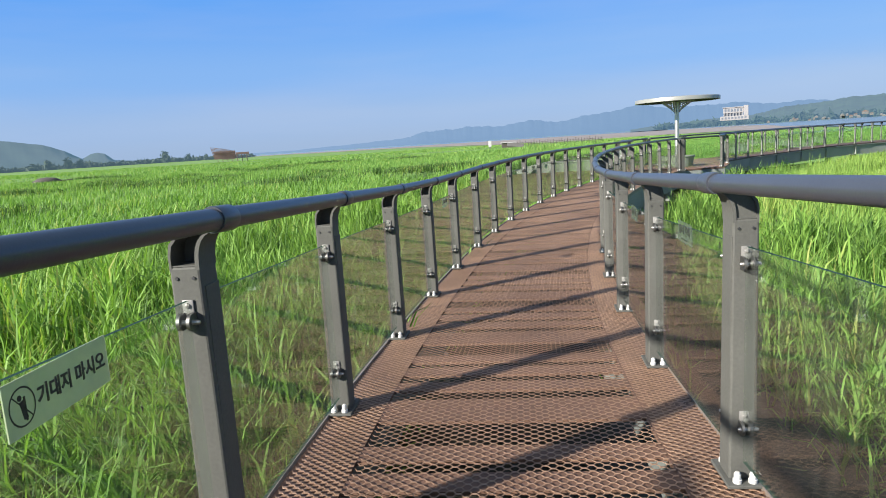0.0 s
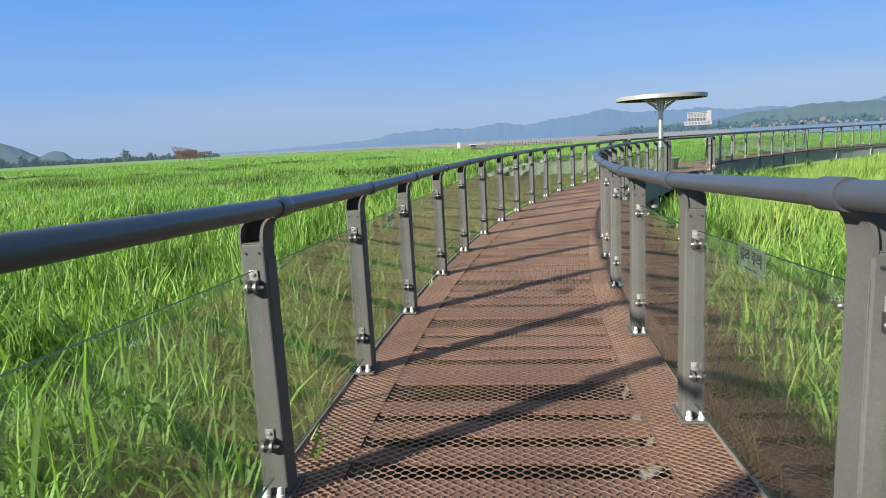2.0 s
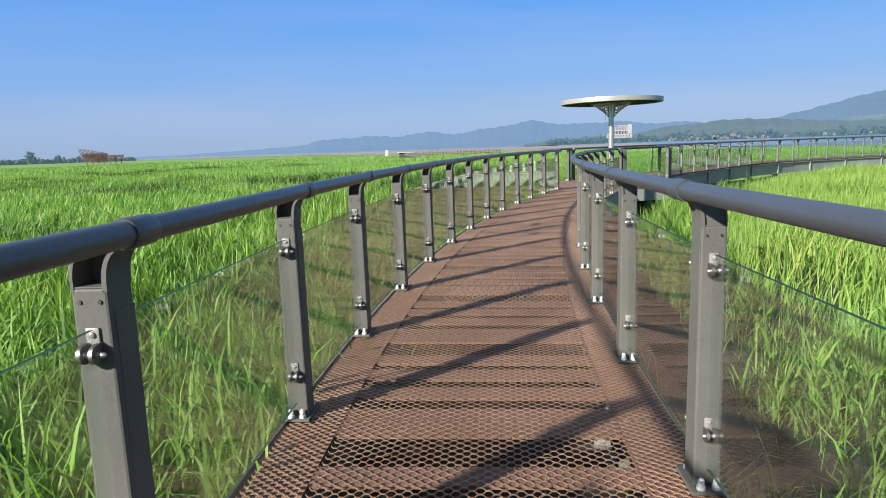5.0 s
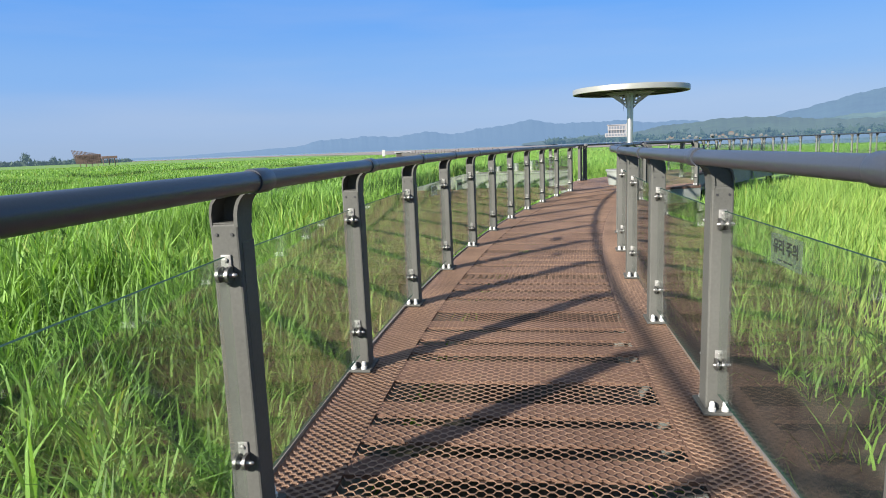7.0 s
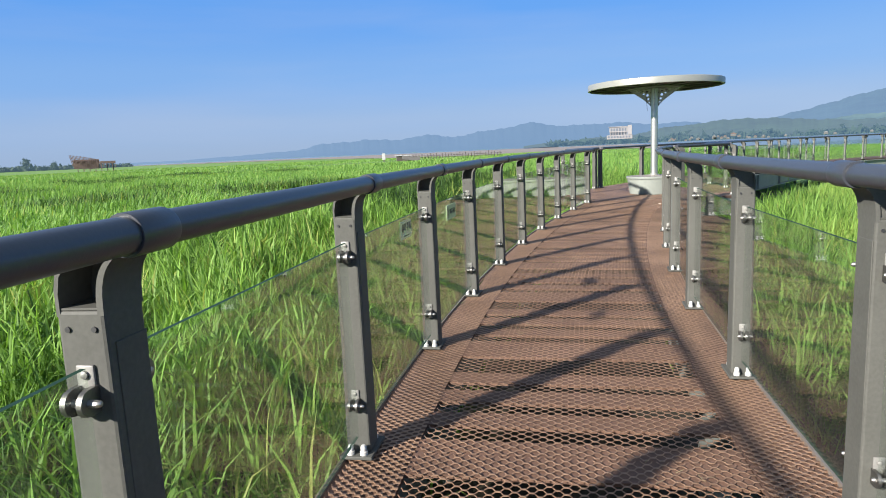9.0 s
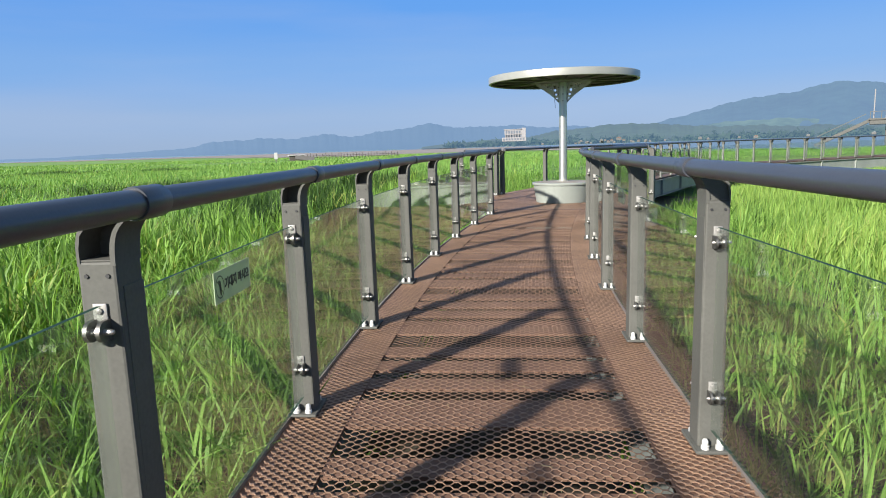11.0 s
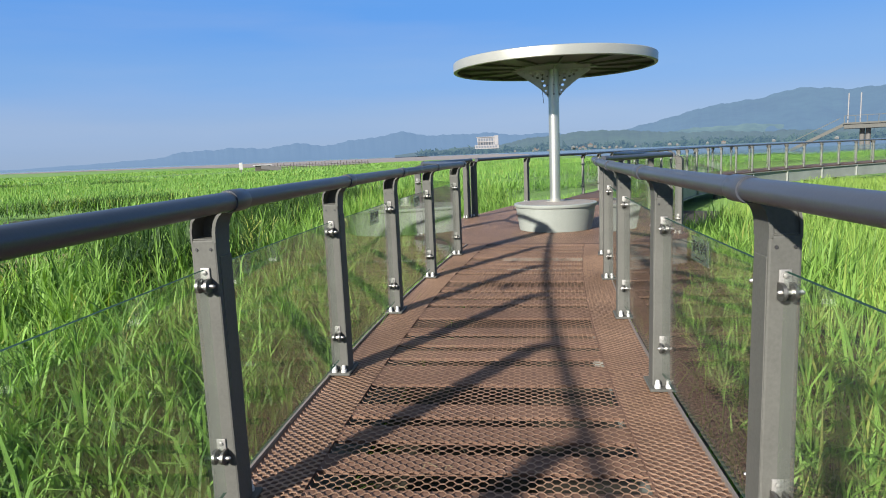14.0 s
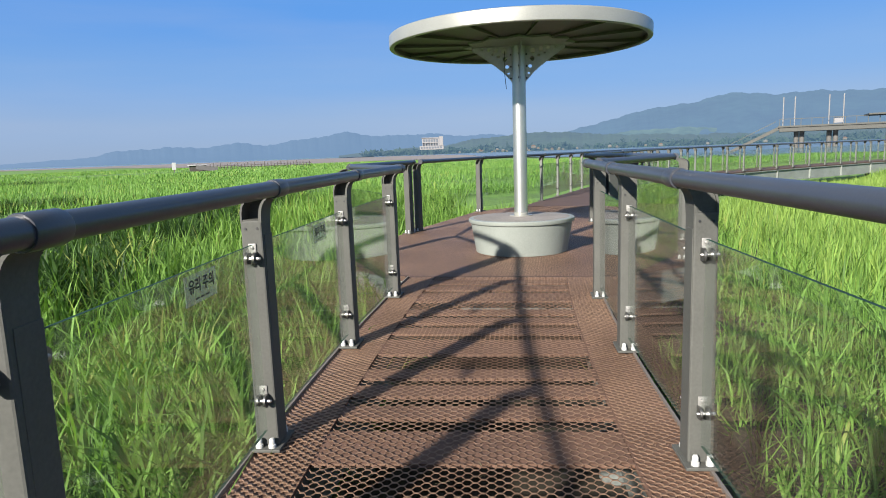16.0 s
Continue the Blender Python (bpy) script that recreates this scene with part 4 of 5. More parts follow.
def reeds(name, x, y, top, rnd, width, length, seg, material, label, spread=0.5, upright=0.5):
    """Arching leaves: each one rises from its stem, leans over and narrows to its tip."""
    n = len(x)
    az = rnd.rand(n) * 2 * np.pi
    az = np.where(rnd.rand(n) < 0.45, 0.3 + rnd.randn(n) * 0.7, az)
    ln = length * (0.6 + 0.8 * rnd.rand(n))
    el = np.radians(88 - 75 * (1 - upright) * rnd.rand(n) ** 0.8)
    droop = spread * (0.4 + 1.4 * rnd.rand(n))
    w = width * (0.6 + 0.8 * rnd.rand(n))
    px, py, pz = x.copy(), y.copy(), top - ln * 0.8 * np.sin(el)
    tw = rnd.randn(n) * 0.6
    sx, sy = -np.sin(az + tw), np.cos(az + tw)
    prof = {1: (1.0,), 2: (1.0, 0.8), 3: (0.7, 1.0, 0.62)}[seg]
    rows = []
    e = el
    for k in range(seg):
        hw = w * prof[k] / 2
        rows.append(np.stack([np.stack([px - sx * hw, py - sy * hw, pz], 1), np.stack([px + sx * hw, py + sy * hw, pz], 1)], 1))
        st = ln / seg
        px, py, pz = px + np.cos(e) * np.cos(az) * st, py + np.cos(e) * np.sin(az) * st, pz + np.sin(e) * st
        e = e - droop * (k + 1) / seg * 1.5
    rows.append(np.stack([px, py, pz], 1)[:, None, :])
    v = np.concatenate(rows, 1)
    m = v.shape[1]
    base = np.arange(n)[:, None] * m
    tris = []
    for k in range(seg - 1):
        tris += [(2 * k, 2 * k + 1, 2 * k + 3), (2 * k, 2 * k + 3, 2 * k + 2)]
    tris.append((2 * seg - 2, 2 * seg - 1, 2 * seg))
    f = np.concatenate([base + np.array([t]) for t in tris], 0)
    ob = raw(name, v.reshape(-1, 3), f, material)
    return tagged(ob, label, "reeds", kind="stuff")


rng = np.random.RandomState(11)


def band_at(x, y):
    """Where a band of taller reeds, with shade put into their leaf colour, crosses the marsh."""
    off = np.abs(x - 3.0 - 0.5 * np.maximum(0, y - 32) + 0.4 * clumps(x, y, 1.1, 3))
    return (off < 1.8) & (y > 27.4) & (y < 42)


def scatter(n, d0, d1, box_xy, dark=False):
    """Places at a set range of distance from the decks, inside a box."""
    x = box_xy[0] + rng.rand(n) * (box_xy[1] - box_xy[0])
    y = box_xy[2] + rng.rand(n) * (box_xy[3] - box_xy[2])
    d = distance_to_walk(x, y)
    ok = (d > d0) & (d < d1) & (hollow_at(x, y) < 0.35 + 0.25 * rng.rand(n))
    ok &= band_at(x, y) if dark else ~band_at(x, y) | (rng.rand(n) < 0.10)
    return x[ok], y[ok], d[ok]


def hollow_at(x, y):
    """Trampled hollows in the reeds."""
    a = np.exp(-(((x - 0.5) / 1.7) ** 2 + ((y - 32.2) / 2.6) ** 2) ** 2)
    b = np.exp(-(((x + 3.0) / 3.0) ** 2 + ((y - 47.5) / 4.2) ** 2) ** 2)
    return np.maximum(a, b)


def top_level(x, y, d):
    """How high the leaves reach: low at the deck's edge, in clumps further off."""
    rise = np.clip(d / 3.0, 0, 1)
    z = -0.42 + 0.18 * rise + 0.18 * clumps(x, y, 0.55, 5) + 0.15 * clumps(x, y, 1.9, 9)
    # open mud along the deck's shaded side
    shaded = np.hypot(x - CX, y - CY) < OUT_R
    z = z - np.where(shaded, 0.60 * np.clip((np.interp(y, (11, 17), (1.8, 1.4)) - d) / 0.8, 0, 1), 0)
    return z - 0.5 * hollow_at(x, y) + np.where(band_at(x, y), 0.16, 0)


def plants(name, n, d0, d1, area, leaves, width, length, label, lower=0.0, seg=3, material=None):
    """Whole reed plants: a stem with leaves that stand off it in turn, arch and droop."""
    x, y, d = scatter(n, d0, d1, area, material is not None)
    top = top_level(x, y, d) + 0.11 * rng.randn(len(x)) - lower
    inner = (np.hypot(x - CX, y - CY) < R_RIGHT) & (y > 9 + 5 * rng.rand(len(x)))
    tuft = np.clip(0.60 + 1.0 * clumps(x, y, 4.5, 13), 0.10, 1)
    ok = (top > -0.90) & (~inner | (d < 0.7 + 1.6 * rng.rand(len(x)))) & (rng.rand(len(x)) < tuft)
    x, y, top = x[ok], y[ok], top[ok] + 0.08 * (tuft[ok] - 0.7)
    turn = rng.rand(len(x)) * 2 * np.pi
    lean_x, lean_y = 0.10 * rng.randn(len(x)), 0.10 * rng.randn(len(x))
    lx, ly, lz, la, le, ll = [], [], [], [], [], []
    for k in range(leaves):
        s = (k + 0.6 * rng.rand(len(x))) / leaves
        lx.append(x + lean_x * (1 - s) + 0.02 * rng.randn(len(x)))
        ly.append(y + lean_y * (1 - s) + 0.02 * rng.randn(len(x)))
        lz.append(top - 0.14 - 0.68 * s)
        la.append(turn + np.pi * (k % 2) + 0.85 * rng.randn(len(x)))
        le.append(np.radians(np.clip(83 - 30 * s + 13 * rng.randn(len(x)), 15, 89)))
        ll.append(length * (0.62 + 0.5 * np.sin(np.pi * np.clip(s + 0.2, 0, 1))) * (0.75 + 0.5 * rng.rand(len(x))))
    px, py, pz, az, e, ln = (np.concatenate(v) for v in (lx, ly, lz, la, le, ll))
    w = width * (0.65 + 0.7 * rng.rand(len(px)))
    droop = 0.22 + 1.25 * rng.rand(len(px)) ** 1.7
    tw = 0.35 * rng.randn(len(px))
    prof, steps, bend = {3: ((0.45, 1.0, 0.72), (0.25, 0.37, 0.38), (0.5, 0.9, 1.0)), 2: ((0.6, 1.0), (0.42, 0.58), (0.9, 1.2))}[seg]
    rows = []
    for k, pr in enumerate(prof):
        t = az + tw * (1 + 0.4 * k)
        sx, sy = -np.sin(t) * w * pr / 2, np.cos(t) * w * pr / 2
        rows.append(np.stack([np.stack([px - sx, py - sy, pz], 1), np.stack([px + sx, py + sy, pz], 1)], 1))
        st = ln * steps[k]
        px, py, pz = px + np.cos(e) * np.cos(az) * st, py + np.cos(e) * np.sin(az) * st, pz + np.sin(e) * st
        e = e - droop * bend[k]
    rows.append(np.stack([px, py, pz], 1)[:, None, :])
    v = np.concatenate(rows, 1)
    base = np.arange(len(v))[:, None] * (2 * seg + 1)
    tris = []
    for k in range(seg - 1):
        tris += [(2 * k, 2 * k + 1, 2 * k + 3), (2 * k, 2 * k + 3, 2 * k + 2)]
    tris.append((2 * seg - 2, 2 * seg - 1, 2 * seg))
    f = np.concatenate([base + np.array([t]) for t in tris], 0)
    return tagged(raw(name, v.reshape(-1, 3), f, material or REED), label, "reeds", kind="stuff")


plants("reed_bed", 84000, 0.04, 3.4, (-6, 15, -4, 36), 11, 0.0195, 0.50, "dense bright green reeds beside the boardwalk")
plants("reed_bed", 86000, 3.4, 9.0, (-11, 14, -7, 42), 10, 0.023, 0.52, "bright green reeds standing back from the boardwalk", 0.0, 2)
plants("reed_undergrowth", 30000, 0.03, 2.6, (-4, 12, -3, 31), 7, 0.020, 0.40, "lower leafy reeds at the foot of the boardwalk", 0.16)
plants("shade_toned_reed_band", 9000, 0.6, 40.0, (0, 10, 27, 43), 12, 0.023, 0.50, "band of taller reeds with shade put into their darker leaves", 0.0, 3, REED_DARK)
x, y, d = scatter(50000, 0.10, 8.0, (-9, 17, -7, 38))
reeds("reed_stems", x, y, top_level(x, y, d) + 0.02, rng, 0.013, 0.95, 2, REED, "upright reed stems beside the boardwalk", 0.25, 0.85)
x, y, d = scatter(190000, 0.8, 24.0, (4, 48, -2, 42))
ok = (np.hypot(x - CX, y - CY) < OUT_R - 1.0 - 0.8 * rng.rand(len(x))) & (y > 8 + 8 * rng.rand(len(x))) & (rng.rand(len(x)) < np.clip(1.15 - d / 26, 0.2, 1))
x, y, d = x[ok], y[ok], d[ok]
reeds("young_reed_bed", x, y, top_level(x, y, d) + 0.05 - 0.22 * rng.rand(len(x)) - 0.30 * np.clip((3.2 - d) / 2.0, 0, 1), rng, 0.024, 0.55, 2, REED_YOUNG, "fine yellow-green young reeds on the inner side", 0.5, 0.7)
x, y, d = scatter(170000, 8.5, 22.0, (-26, 40, -14, 54))
reeds("reed_bed", x, y, top_level(x, y, d) - 0.35 * rng.rand(len(x)) ** 1.5, rng, 0.036, 0.46, 2, REED_FAR, "bright green reeds of the open marsh", 0.6, 0.55)
x, y, d = scatter(270000, 20.0, 95.0, (-75, 95, 10, 115))
ok = np.hypot(x - 5, y - 20) < 0.99 * np.interp(np.degrees(np.arctan2(x - 5, y - 20)), *SHORE)
x, y, d = x[ok], y[ok], d[ok]
reeds("reed_bed", x, y, -0.30 + 0.14 * clumps(x, y, 0.25, 5) - 0.12 * rng.rand(len(x)), rng, 0.062, 0.42, 1, REED_FAR, "green reeds across the far marsh", 0.4, 0.6)

x, y, d = scatter(70000, 60.0, 400.0, (-170, 70, 95, 225))
ok = (np.hypot(x - 5, y - 20) < 195 + 2.2 * np.maximum(0, 8 - np.degrees(np.arctan2(x - 5, y - 20))) ** 1.4)
x, y, d = x[ok], y[ok], d[ok]
reeds("reed_bed", x, y, -0.32 + 0.16 * clumps(x, y, 0.12, 5) - 0.12 * rng.rand(len(x)), rng, 0.26, 0.6, 1, REED_FAR, "green reeds at the marsh's far edge", 0.4, 0.6)

# darker, taller tufts that stand out of the open marsh
tx, ty, tt = [], [], []
spots = [(-3.6 + 0.9 * k, 52.6 + 0.5 * (k % 3), 0.9) for k in range(6)]
spots += [(-64 + 62 * rng.rand(), 22 + 85 * rng.rand() ** 1.3, 0.7 + 1.3 * rng.rand()) for k in range(46)]
for cx, cy, r in spots:
    n = int(240 * r * r) + 70
    ux, uy = rng.randn(n) * r * 1.5, rng.randn(n) * r * 0.6
    tx.append(cx + ux)
    ty.append(cy + uy)
    tt.append(-0.22 + 0.24 * np.exp(-(ux / r / 1.8) ** 2) - 0.30 * rng.rand(n))
tx, ty, tt = np.concatenate(tx), np.concatenate(ty), np.concatenate(tt)
ok = distance_to_walk(tx, ty) > 2.0
reeds("reed_tufts", tx[ok], ty[ok], tt[ok], rng, 0.034, 0.55, 2, REED_DARK, "darker green tufts of taller reeds in the marsh", 0.6, 0.6)


# ---- far trees ----
def leaf_cloud(name, centres, label, seed, per=260, size=1.0, material=None):
    """Crowns of many small leaf clumps, uneven in outline, in one mesh."""
    rnd = np.random.RandomState(seed)
    vs = []
    for c, rx, rz in centres:
        n = per
        u = rnd.randn(n, 3)
        u /= np.linalg.norm(u, axis=1)[:, None]
        p = u * (rnd.rand(n, 1) ** 0.4) * np.array([rx, rx, rz]) * (0.75 + 0.5 * rnd.rand(n, 1)) + np.array(c)
        s = size * (0.5 + rnd.rand(n, 1, 1)) * rx * 0.28
        vs.append((p[:, None, :] + rnd.randn(n, 3, 3) * s).reshape(-1, 3))
    v = np.concatenate(vs)
    f = np.arange(len(v)).reshape(-1, 3)
    return tagged(raw(name, v, f, material or TREE_FAR), label, "trees", kind="stuff")


rt = np.random.RandomState(21)
rows = []
for b in np.arange(-42.0, -19.0, 0.2):
    h = 0.9 + 1.3 * rt.rand() ** 2 + (1.6 * rt.rand() if b < -31 else 0)
    rows.append((polar(b + 0.1 * rt.randn(), 560 + 40 * rt.rand(), h * 0.6 - 0.4), 1.8 + rt.rand() * 1.5, h * 0.8))
for b, h in ((-33.2, 7.0), (-32.4, 5.5), (-26.2, 7.5), (-24.4, 5.0), (-34.6, 6.5), (-23.0, 4.0)):
    rows.append((polar(b, 540, h * 0.5), h * 0.36, h * 0.55))
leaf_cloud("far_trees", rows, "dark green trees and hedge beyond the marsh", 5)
rows = []
for k in range(420):
    b = 16 + 70 * rt.rand()
    rows.append((polar(b, 1660 + 60 * rt.rand(), 1 + 5 * rt.rand()), 7 + 8 * rt.rand(), 5 + 5 * rt.rand()))
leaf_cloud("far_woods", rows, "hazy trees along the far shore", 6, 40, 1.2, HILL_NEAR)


# ---- far buildings ----
def far_house(bearing, dist, z, w, h, roof, group="houses on the shore"):
    p = polar(bearing, dist, z)
    ob = thing("house", "small pale house with a %s roof on the far shore" % ("terracotta" if roof is ORANGE else "grey"), "house", group, pose(p.x, p.y, p.z, 0, 0, -bearing))
    part("wall", box(bmesh.new(), -w / 2, w / 2, 0, w * 0.7, -1.5, h, 0.1), HOUSE_WALL, ob)
    bm = bmesh.new()
    plate(bm, [(-w * 0.56, h), (w * 0.56, h), (w * 0.1, h + w * 0.25), (-w * 0.1, h + w * 0.25)], -0.4, w * 0.75)
    part("roof", bm, roof, ob)
    for k in range(3):
        part("window", box(bmesh.new(), -w * 0.36 + w * 0.28 * k, -w * 0.36 + w * 0.28 * k + w * 0.14, -0.25, 0.05, h * 0.3, h * 0.75), WINDOW, ob)


rh = np.random.RandomState(8)
GREY_ROOF = shader("grey_roof", (0.11, 0.115, 0.125), 0.7, 0.0, 0.2, 0.05, 1, 0.0)
for b, z, w in ((28.3, 4, 12), (29.4, 6, 9), (30.3, 9, 12), (30.9, 14, 20), (31.9, 5, 9), (34.6, 4, 9), (37.3, 6, 14), (37.9, 4, 10), (40.2, 7, 9), (41.4, 4, 16), (45.0, 4, 12), (49.2, 4, 14), (54.5, 4, 14), (24.5, 3, 10)):
    far_house(b, 1640 - 20 * rh.rand(), z * 0.55, w * 0.6, w * 0.18, ORANGE if rh.rand() < 0.3 or w == 20 else GREY_ROOF)
for k in range(22):
    far_house(26.0 + 7.5 * rh.rand(), 1600 + 30 * rh.rand(), 0.5 + 6 * rh.rand() ** 2, 4 + 4 * rh.rand(), 1.2 + 1.2 * rh.rand(), ORANGE if rh.rand() < 0.4 else GREY_ROOF)

bp = polar(22.1, 1480, 0)
hall = thing("building", "large white modern building with columns and a side tower", "building", m=pose(bp.x, bp.y, 17.7, 0, 0, -22.1) @ Matrix.Diagonal((0.82, 0.82, 0.82, 1)))
part("hall", box(bmesh.new(), -27, 20, 2, 30, 9, 22, 0.5), WHITE, hall)
part("podium", box(bmesh.new(), -34, 32, 0, 36, -9, 1.5, 0.5), WHITE, hall)
part("tower", box(bmesh.new(), 20.2, 31, -1, 24, 1.4, 26.5, 0.5), WHITE, hall)
part("roof", box(bmesh.new(), -29, 19.8, 0, 31, 22, 24, 0.5), WHITE, hall)
for k in range(7):
    part("column", box(bmesh.new(), -26 + 7.2 * k, -24 + 7.2 * k, 1, 4, 1.4, 9.2), WHITE, hall)
for k in range(8):
    part("podium_opening", box(bmesh.new(), -31 + 7.6 * k, -26.5 + 7.6 * k, -0.3, 0.2, -6, -0.8), WINDOW, hall)
part("recess", box(bmesh.new(), -25, 19, 5, 28, 1.4, 9.1), WINDOW, hall)
for k in range(6):
    part("window", box(bmesh.new(), -24 + 7.2 * k, -19.5 + 7.2 * k, 1.6, 2.4, 12, 19.5), WINDOW, hall)

# derelict timber hull-like pavilion on stilts in the marsh
hx = thing("timber_pavilion", "derelict red-brown timber pavilion on stilts in the reeds", "pavilion", m=pose(-78.6, 222, -0.5, 0, 0, 20) @ Matrix.Diagonal((0.72, 1, 0.95, 1)))
for k in range(24):
    x0 = -8.2 + 0.40 * k
    top = 5.5 - 1.6 * (k / 23) ** 1.2
    low = 1.9 - 1.0 * min(1, k / 9)
    pl = part("plank", box(bmesh.new(), x0, x0 + 0.27, -1.6 + 0.05 * (k % 2), -1.45 + 0.05 * (k % 2), low, top, 0.02), TIMBER, hx)
    for v in pl.data.vertices:
        v.co.x -= 0.30 * max(0, 1 - k / 11) * (v.co.z - 1.5)
part("hull_back", box(bmesh.new(), -8.2, 1.4, 1.2, 1.4, 1.2, 4.0), TIMBER, hx)
part("upper_floor", box(bmesh.new(), -8.4, 1.5, -1.5, 1.5, 3.4, 3.6), TIMBER, hx)
part("lower_roof", box(bmesh.new(), 1.5, 7.6, -1.8, 1.8, 2.5, 3.3, 0.1), TIMBER, hx)
for k in range(7):
    part("stilt", box(bmesh.new(), -6.8 + 2.2 * k, -6.5 + 2.2 * k, -1.5, -1.2, -0.6, 2.6), TIMBER, hx)
for k in range(6):
    part("rail_post", box(bmesh.new(), 1.8 + 1.1 * k, 2.0 + 1.1 * k, -1.8, -1.65, 1.0, 2.55), TIMBER, hx)

# white notice box and low huts at the marsh's edge
nb = thing("notice_box", "white upright notice box at the edge of the reeds", "sign", m=pose(6.5, 152, -0.5))
part("panel", box(bmesh.new(), -0.34, 0.34, -0.15, 0.15, 0.4, 1.75, 0.03), NOTICE_WHITE, nb)
part("foot", box(bmesh.new(), -0.12, 0.12, -0.1, 0.1, -0.1, 0.4), CONCRETE, nb)
ht = thing("hut", "low grey hut with a flat white roof in the reeds", "hut", m=pose(10.5, 150, -0.5))
part("roof", box(bmesh.new(), -1.7, 1.7, -1.5, 1.5, 1.05, 1.2, 0.04), NOTICE_WHITE, ht)
part("wall", box(bmesh.new(), -1.4, 1.4, -1.2, 1.2, -0.1, 1.05), WEATHERED, ht)
lean = part("awning", box(bmesh.new(), -1.4, 2.4, -0.06, 0.06, -0.6, 0.6), CONCRETE, ht)
lean.matrix_local = pose(1.0, -2.2, 0.55, -50, 8, 0)
fn = thing("fence", "weathered dark fence posts along the flat", "fence", m=pose(12.5, 158, -0.45))
for k in range(32):
    h = 0.9 + 0.45 * ((k * 7) % 5) / 4
    part("post", box(bmesh.new(), 0.66 * k, 0.66 * k + 0.12, 0, 0.12, -0.1, h, 0.01), WEATHERED, fn)
for z in (0.35, 0.7):
    part("rail", box(bmesh.new(), -0.1, 20.9, 0.125, 0.19, z, z + 0.09), WEATHERED, fn)

# an upturned hull lying in the reeds
bt = thing("upturned_boat", "weathered grey boat lying upturned in the reeds", "boat", m=pose(-55, 86, -0.55, 0, 0, 28) @ Matrix.Diagonal((0.85, 0.8, 0.75, 1)))
bm = bmesh.new()
rows = []
for k in range(13):
    u = -1 + k / 6
    w, h = 0.75 * (1 - abs(u) ** 2.4) + 0.03, 0.85 * (1 - abs(u) ** 3) + 0.12
    rows.append([bm.verts.new((2.1 * u, -w * math.cos(math.pi * q / 8), h * math.sin(math.pi * q / 8))) for q in range(9)])
for u, v in zip(rows, rows[1:]):
    for q in range(8):
        bm.faces.new((u[q], v[q], v[q + 1], u[q + 1]))
bm.faces.new(rows[0])
bm.faces.new(rows[-1][::-1])
bmesh.ops.recalc_face_normals(bm, faces=bm.faces[:])
part("hull", bm, WEATHERED, bt, smooth=True)
part("keel", tube(bmesh.new(), [(-2.0, 0, 0.30), (-1.2, 0, 0.84), (0, 0, 0.99), (1.2, 0, 0.84), (2.3, 0, 0.25)], 0.05, 8), CONCRETE, bt, "pale bleached keel")
part("plank", box(bmesh.new(), 1.4, 3.6, -0.5, -0.3, 0.25, 0.42, 0.02), WEATHERED, bt)

# ---- lookout platform with its ramp ----
lk = thing("lookout", "raised grey lookout platform on columns with a ramp", "lookout", m=pose(96.5, 96.5, 0, 0, 0, -50))
part("slab", box(bmesh.new(), 0, 34, 0, 5.5, 2.75, 3.65, 0.05), GREY, lk)
part("edge_band", box(bmesh.new(), -0.15, 34, -0.2, -0.01, 3.45, 3.70), GREY, lk)
for x0 in (2.5, 3.3, 7.1, 8.0, 15.0, 16.0, 26.0):
    part("column", tube(bmesh.new(), [(x0, 2.2, -1.2), (x0, 2.2, 2.75)], 0.36, 16), CONCRETE, lk, smooth=True)
rp = part("ramp", box(bmesh.new(), -8.4, 0, 0.2, 2.2, -0.25, 0.25), GREY, lk)
rp.matrix_local = pose(0, 0, 3.4, 0, -27, 0)
rr = part("ramp_rail", box(bmesh.new(), -8.3, 0, 0.1, 0.16, 1.1, 1.2), GREY, lk)
rr.matrix_local = pose(0, 0, 3.4, 0, -27, 0)
part("top_rail", box(bmesh.new(), 0, 34, 0.02, 0.08, 4.72, 4.80), GREY, lk)
for k in range(23):
    part("rail_post", box(bmesh.new(), 1.5 * k, 1.5 * k + 0.09, 0.02, 0.08, 3.65, 4.72), GREY, lk)
for x0 in (0.5, 2.15, 6.9, 8.85, 18.0, 20.0):
    part("lamp_post", tube(bmesh.new(), [(x0, 1.2, 3.65), (x0, 1.2, 8.3)], 0.09, 8), WHITE, lk, smooth=True)
part("info_board", box(bmesh.new(), 7.5, 8.8, 0.3, 0.4, 3.85, 4.65), WHITE, lk)
part("side_roof", box(bmesh.new(), 12, 34, -1, 6, 4.80, 5.05, 0.05), GREY, lk)

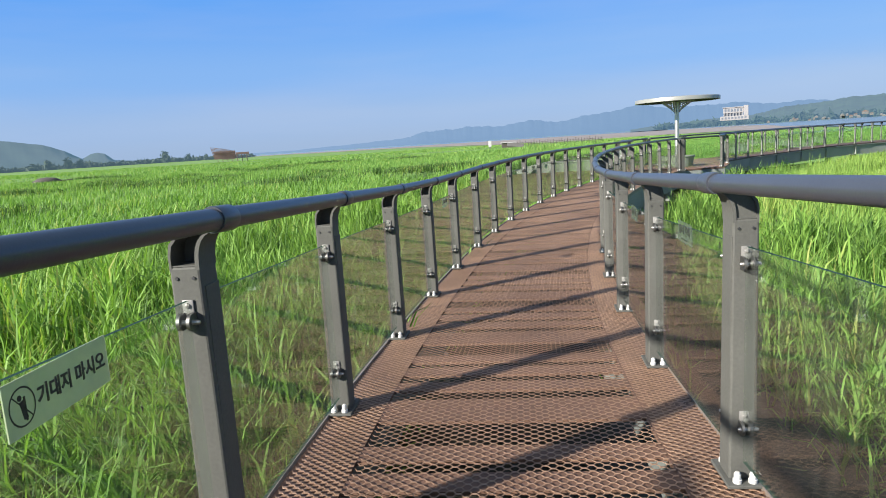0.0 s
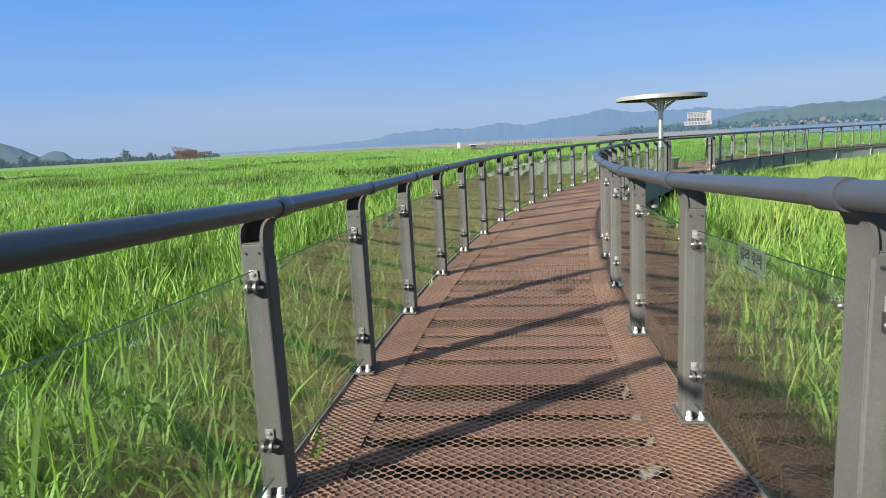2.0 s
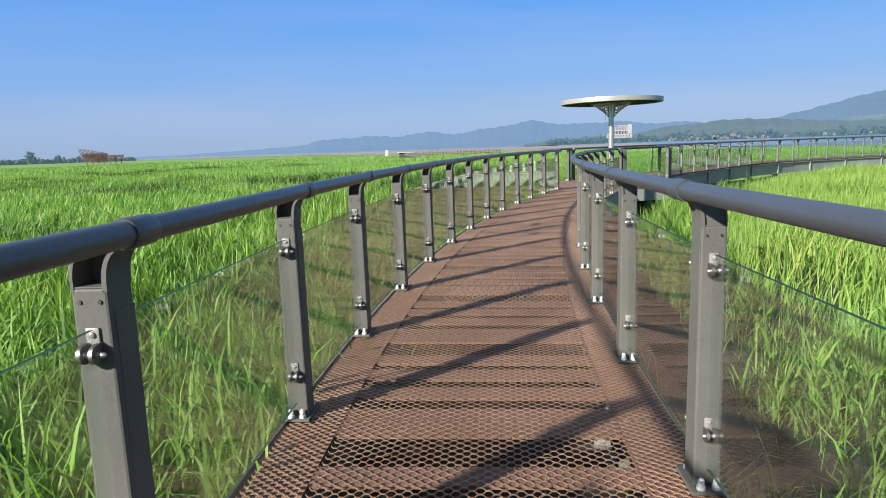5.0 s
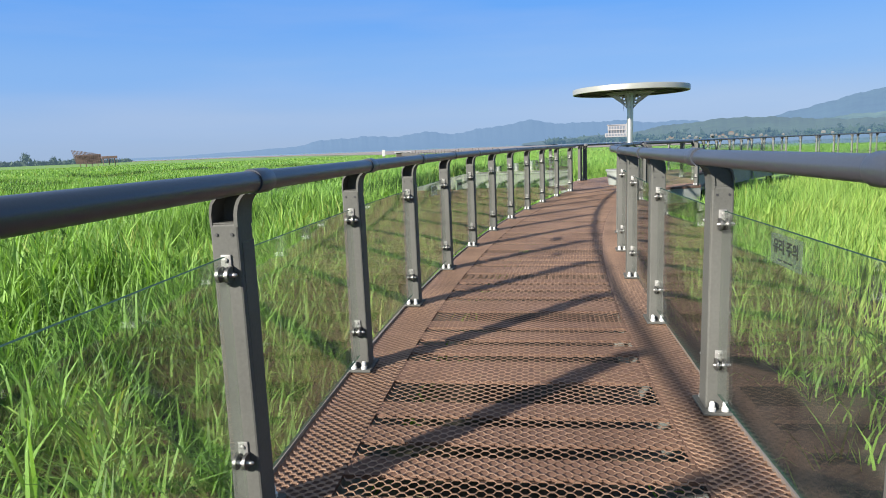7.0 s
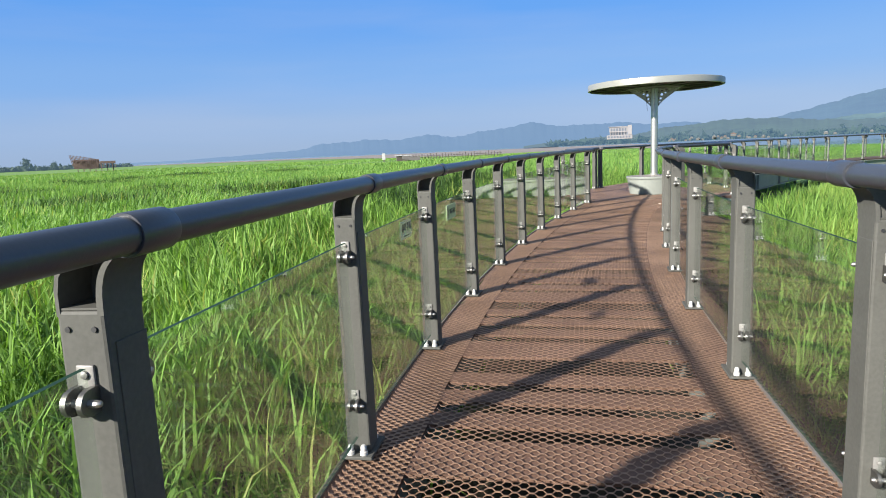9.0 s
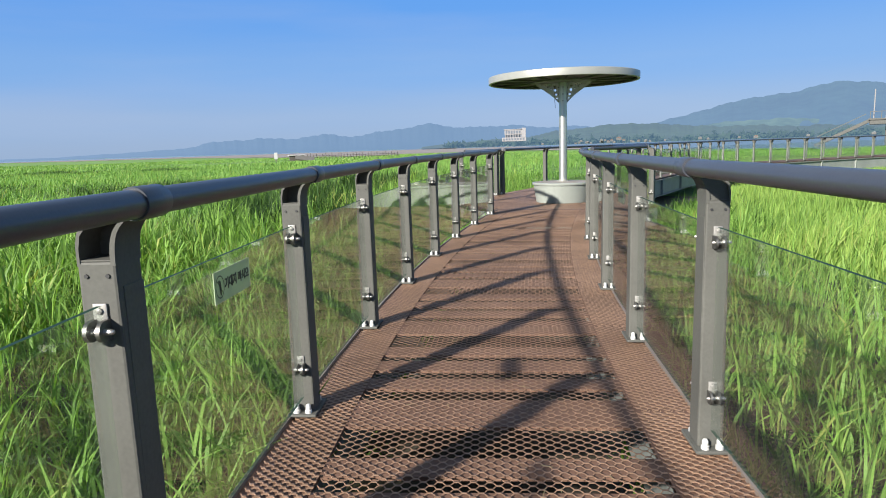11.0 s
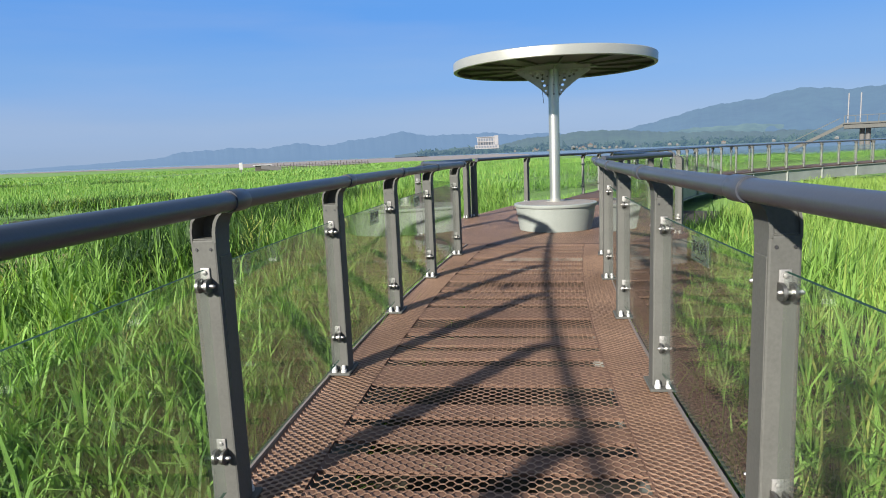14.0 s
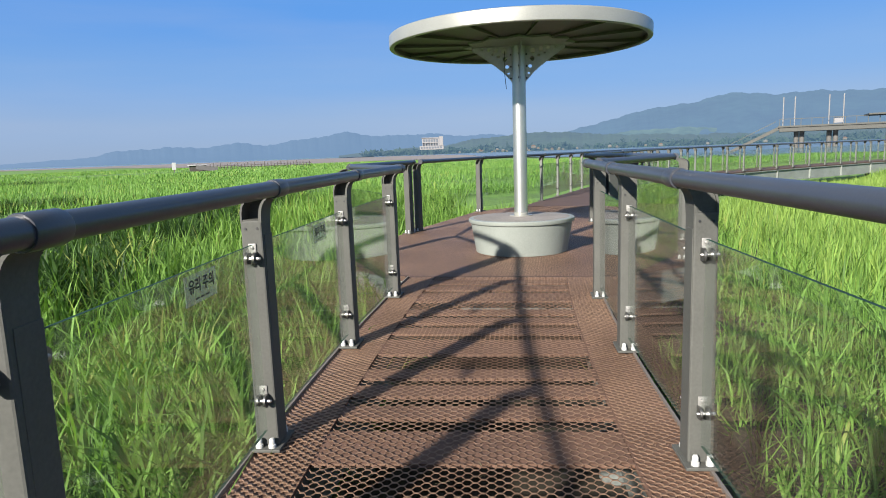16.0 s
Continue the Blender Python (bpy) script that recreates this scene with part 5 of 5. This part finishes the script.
# ---- bare earth in the hollow ----
EARTH = shader("bare_earth", (0.1214, 0.09286, 0.04286), 0.9, 0.0, 0.5, 1.5, 20, 0.6, stain=(0.2, 0.1643, 0.07857))
patch = bmesh.new()
rows = [[patch.verts.new((0.6 + r * 1.35 * math.cos(t) * (1 + 0.16 * math.sin(3 * t)), 32.2 + r * 1.6 * math.sin(t), GROUND_Z + 0.06 + 0.40 * (1 - r ** 3) + 0.03 * math.sin(9 * t + 7 * r))) for t in [2 * math.pi * k / 28 for k in range(28)]] for r in (0.02, 0.25, 0.5, 0.75, 1.0)]
for u, v in zip(rows, rows[1:]):
    for k in range(28):
        patch.faces.new((u[k], v[k], v[(k + 1) % 28], u[(k + 1) % 28]))
patch.faces.new(rows[0])
tagged(part("earth_mound", patch, EARTH, smooth=True), "bare brown earth in a hollow of the reeds", "ground", kind="structure")

# ---- dry grass blown onto the deck ----
rd = np.random.RandomState(31)
vs, fs = [], []
for k in range(22):
    a = 5 + 25 * rd.rand()
    r = OUT_R + 0.3 + (OUT_L - OUT_R - 0.6) * rd.rand()
    c = on_arc(r, a)
    for j in range(7 + rd.randint(8)):
        t, n = rd.rand() * 6.28, 0.02 + 0.05 * rd.rand()
        p = np.array([c.x + 0.16 * rd.randn(), c.y + 0.14 * rd.randn(), c.z + 0.002 + 0.004 * rd.rand()])
        u = np.array([math.cos(t), math.sin(t), 0.10 * rd.rand()]) * n
        w = np.array([-math.sin(t), math.cos(t), 0.2]) * 0.0012
        b0 = len(vs)
        vs += [p - w, p + w, p + u + w, p + u - w]
        fs.append((b0, b0 + 1, b0 + 2, b0 + 3))
tagged(raw("dry_grass", vs, fs, STRAW), "scattered bits of dry grass on the deck", "debris", kind="stuff")

# ---- dead stalks lying in the hollow ----
vs, fs = [], []
for k in range(420):
    t, r = rd.rand() * 6.28, rd.rand() ** 0.6
    z = GROUND_Z + 0.06 + 0.40 * (1 - r ** 3)
    p = np.array([0.6 + 1.5 * r * math.cos(t), 32.2 + 1.7 * r * math.sin(t), z + 0.02 + 0.05 * rd.rand()])
    t = rd.rand() * 6.28
    u = np.array([math.cos(t), math.sin(t), 0.25 * (rd.rand() - 0.3)]) * (0.25 + 0.5 * rd.rand())
    w = np.array([-math.sin(t), math.cos(t), 0.5]) * 0.007
    b0 = len(vs)
    vs += [p - w, p + w, p + u + 0.4 * w, p + u - 0.4 * w]
    fs.append((b0, b0 + 1, b0 + 2, b0 + 3))
tagged(raw("dead_stalks", vs, fs, STRAW), "dry flattened reed stalks on bare earth", "dead reeds", kind="stuff")
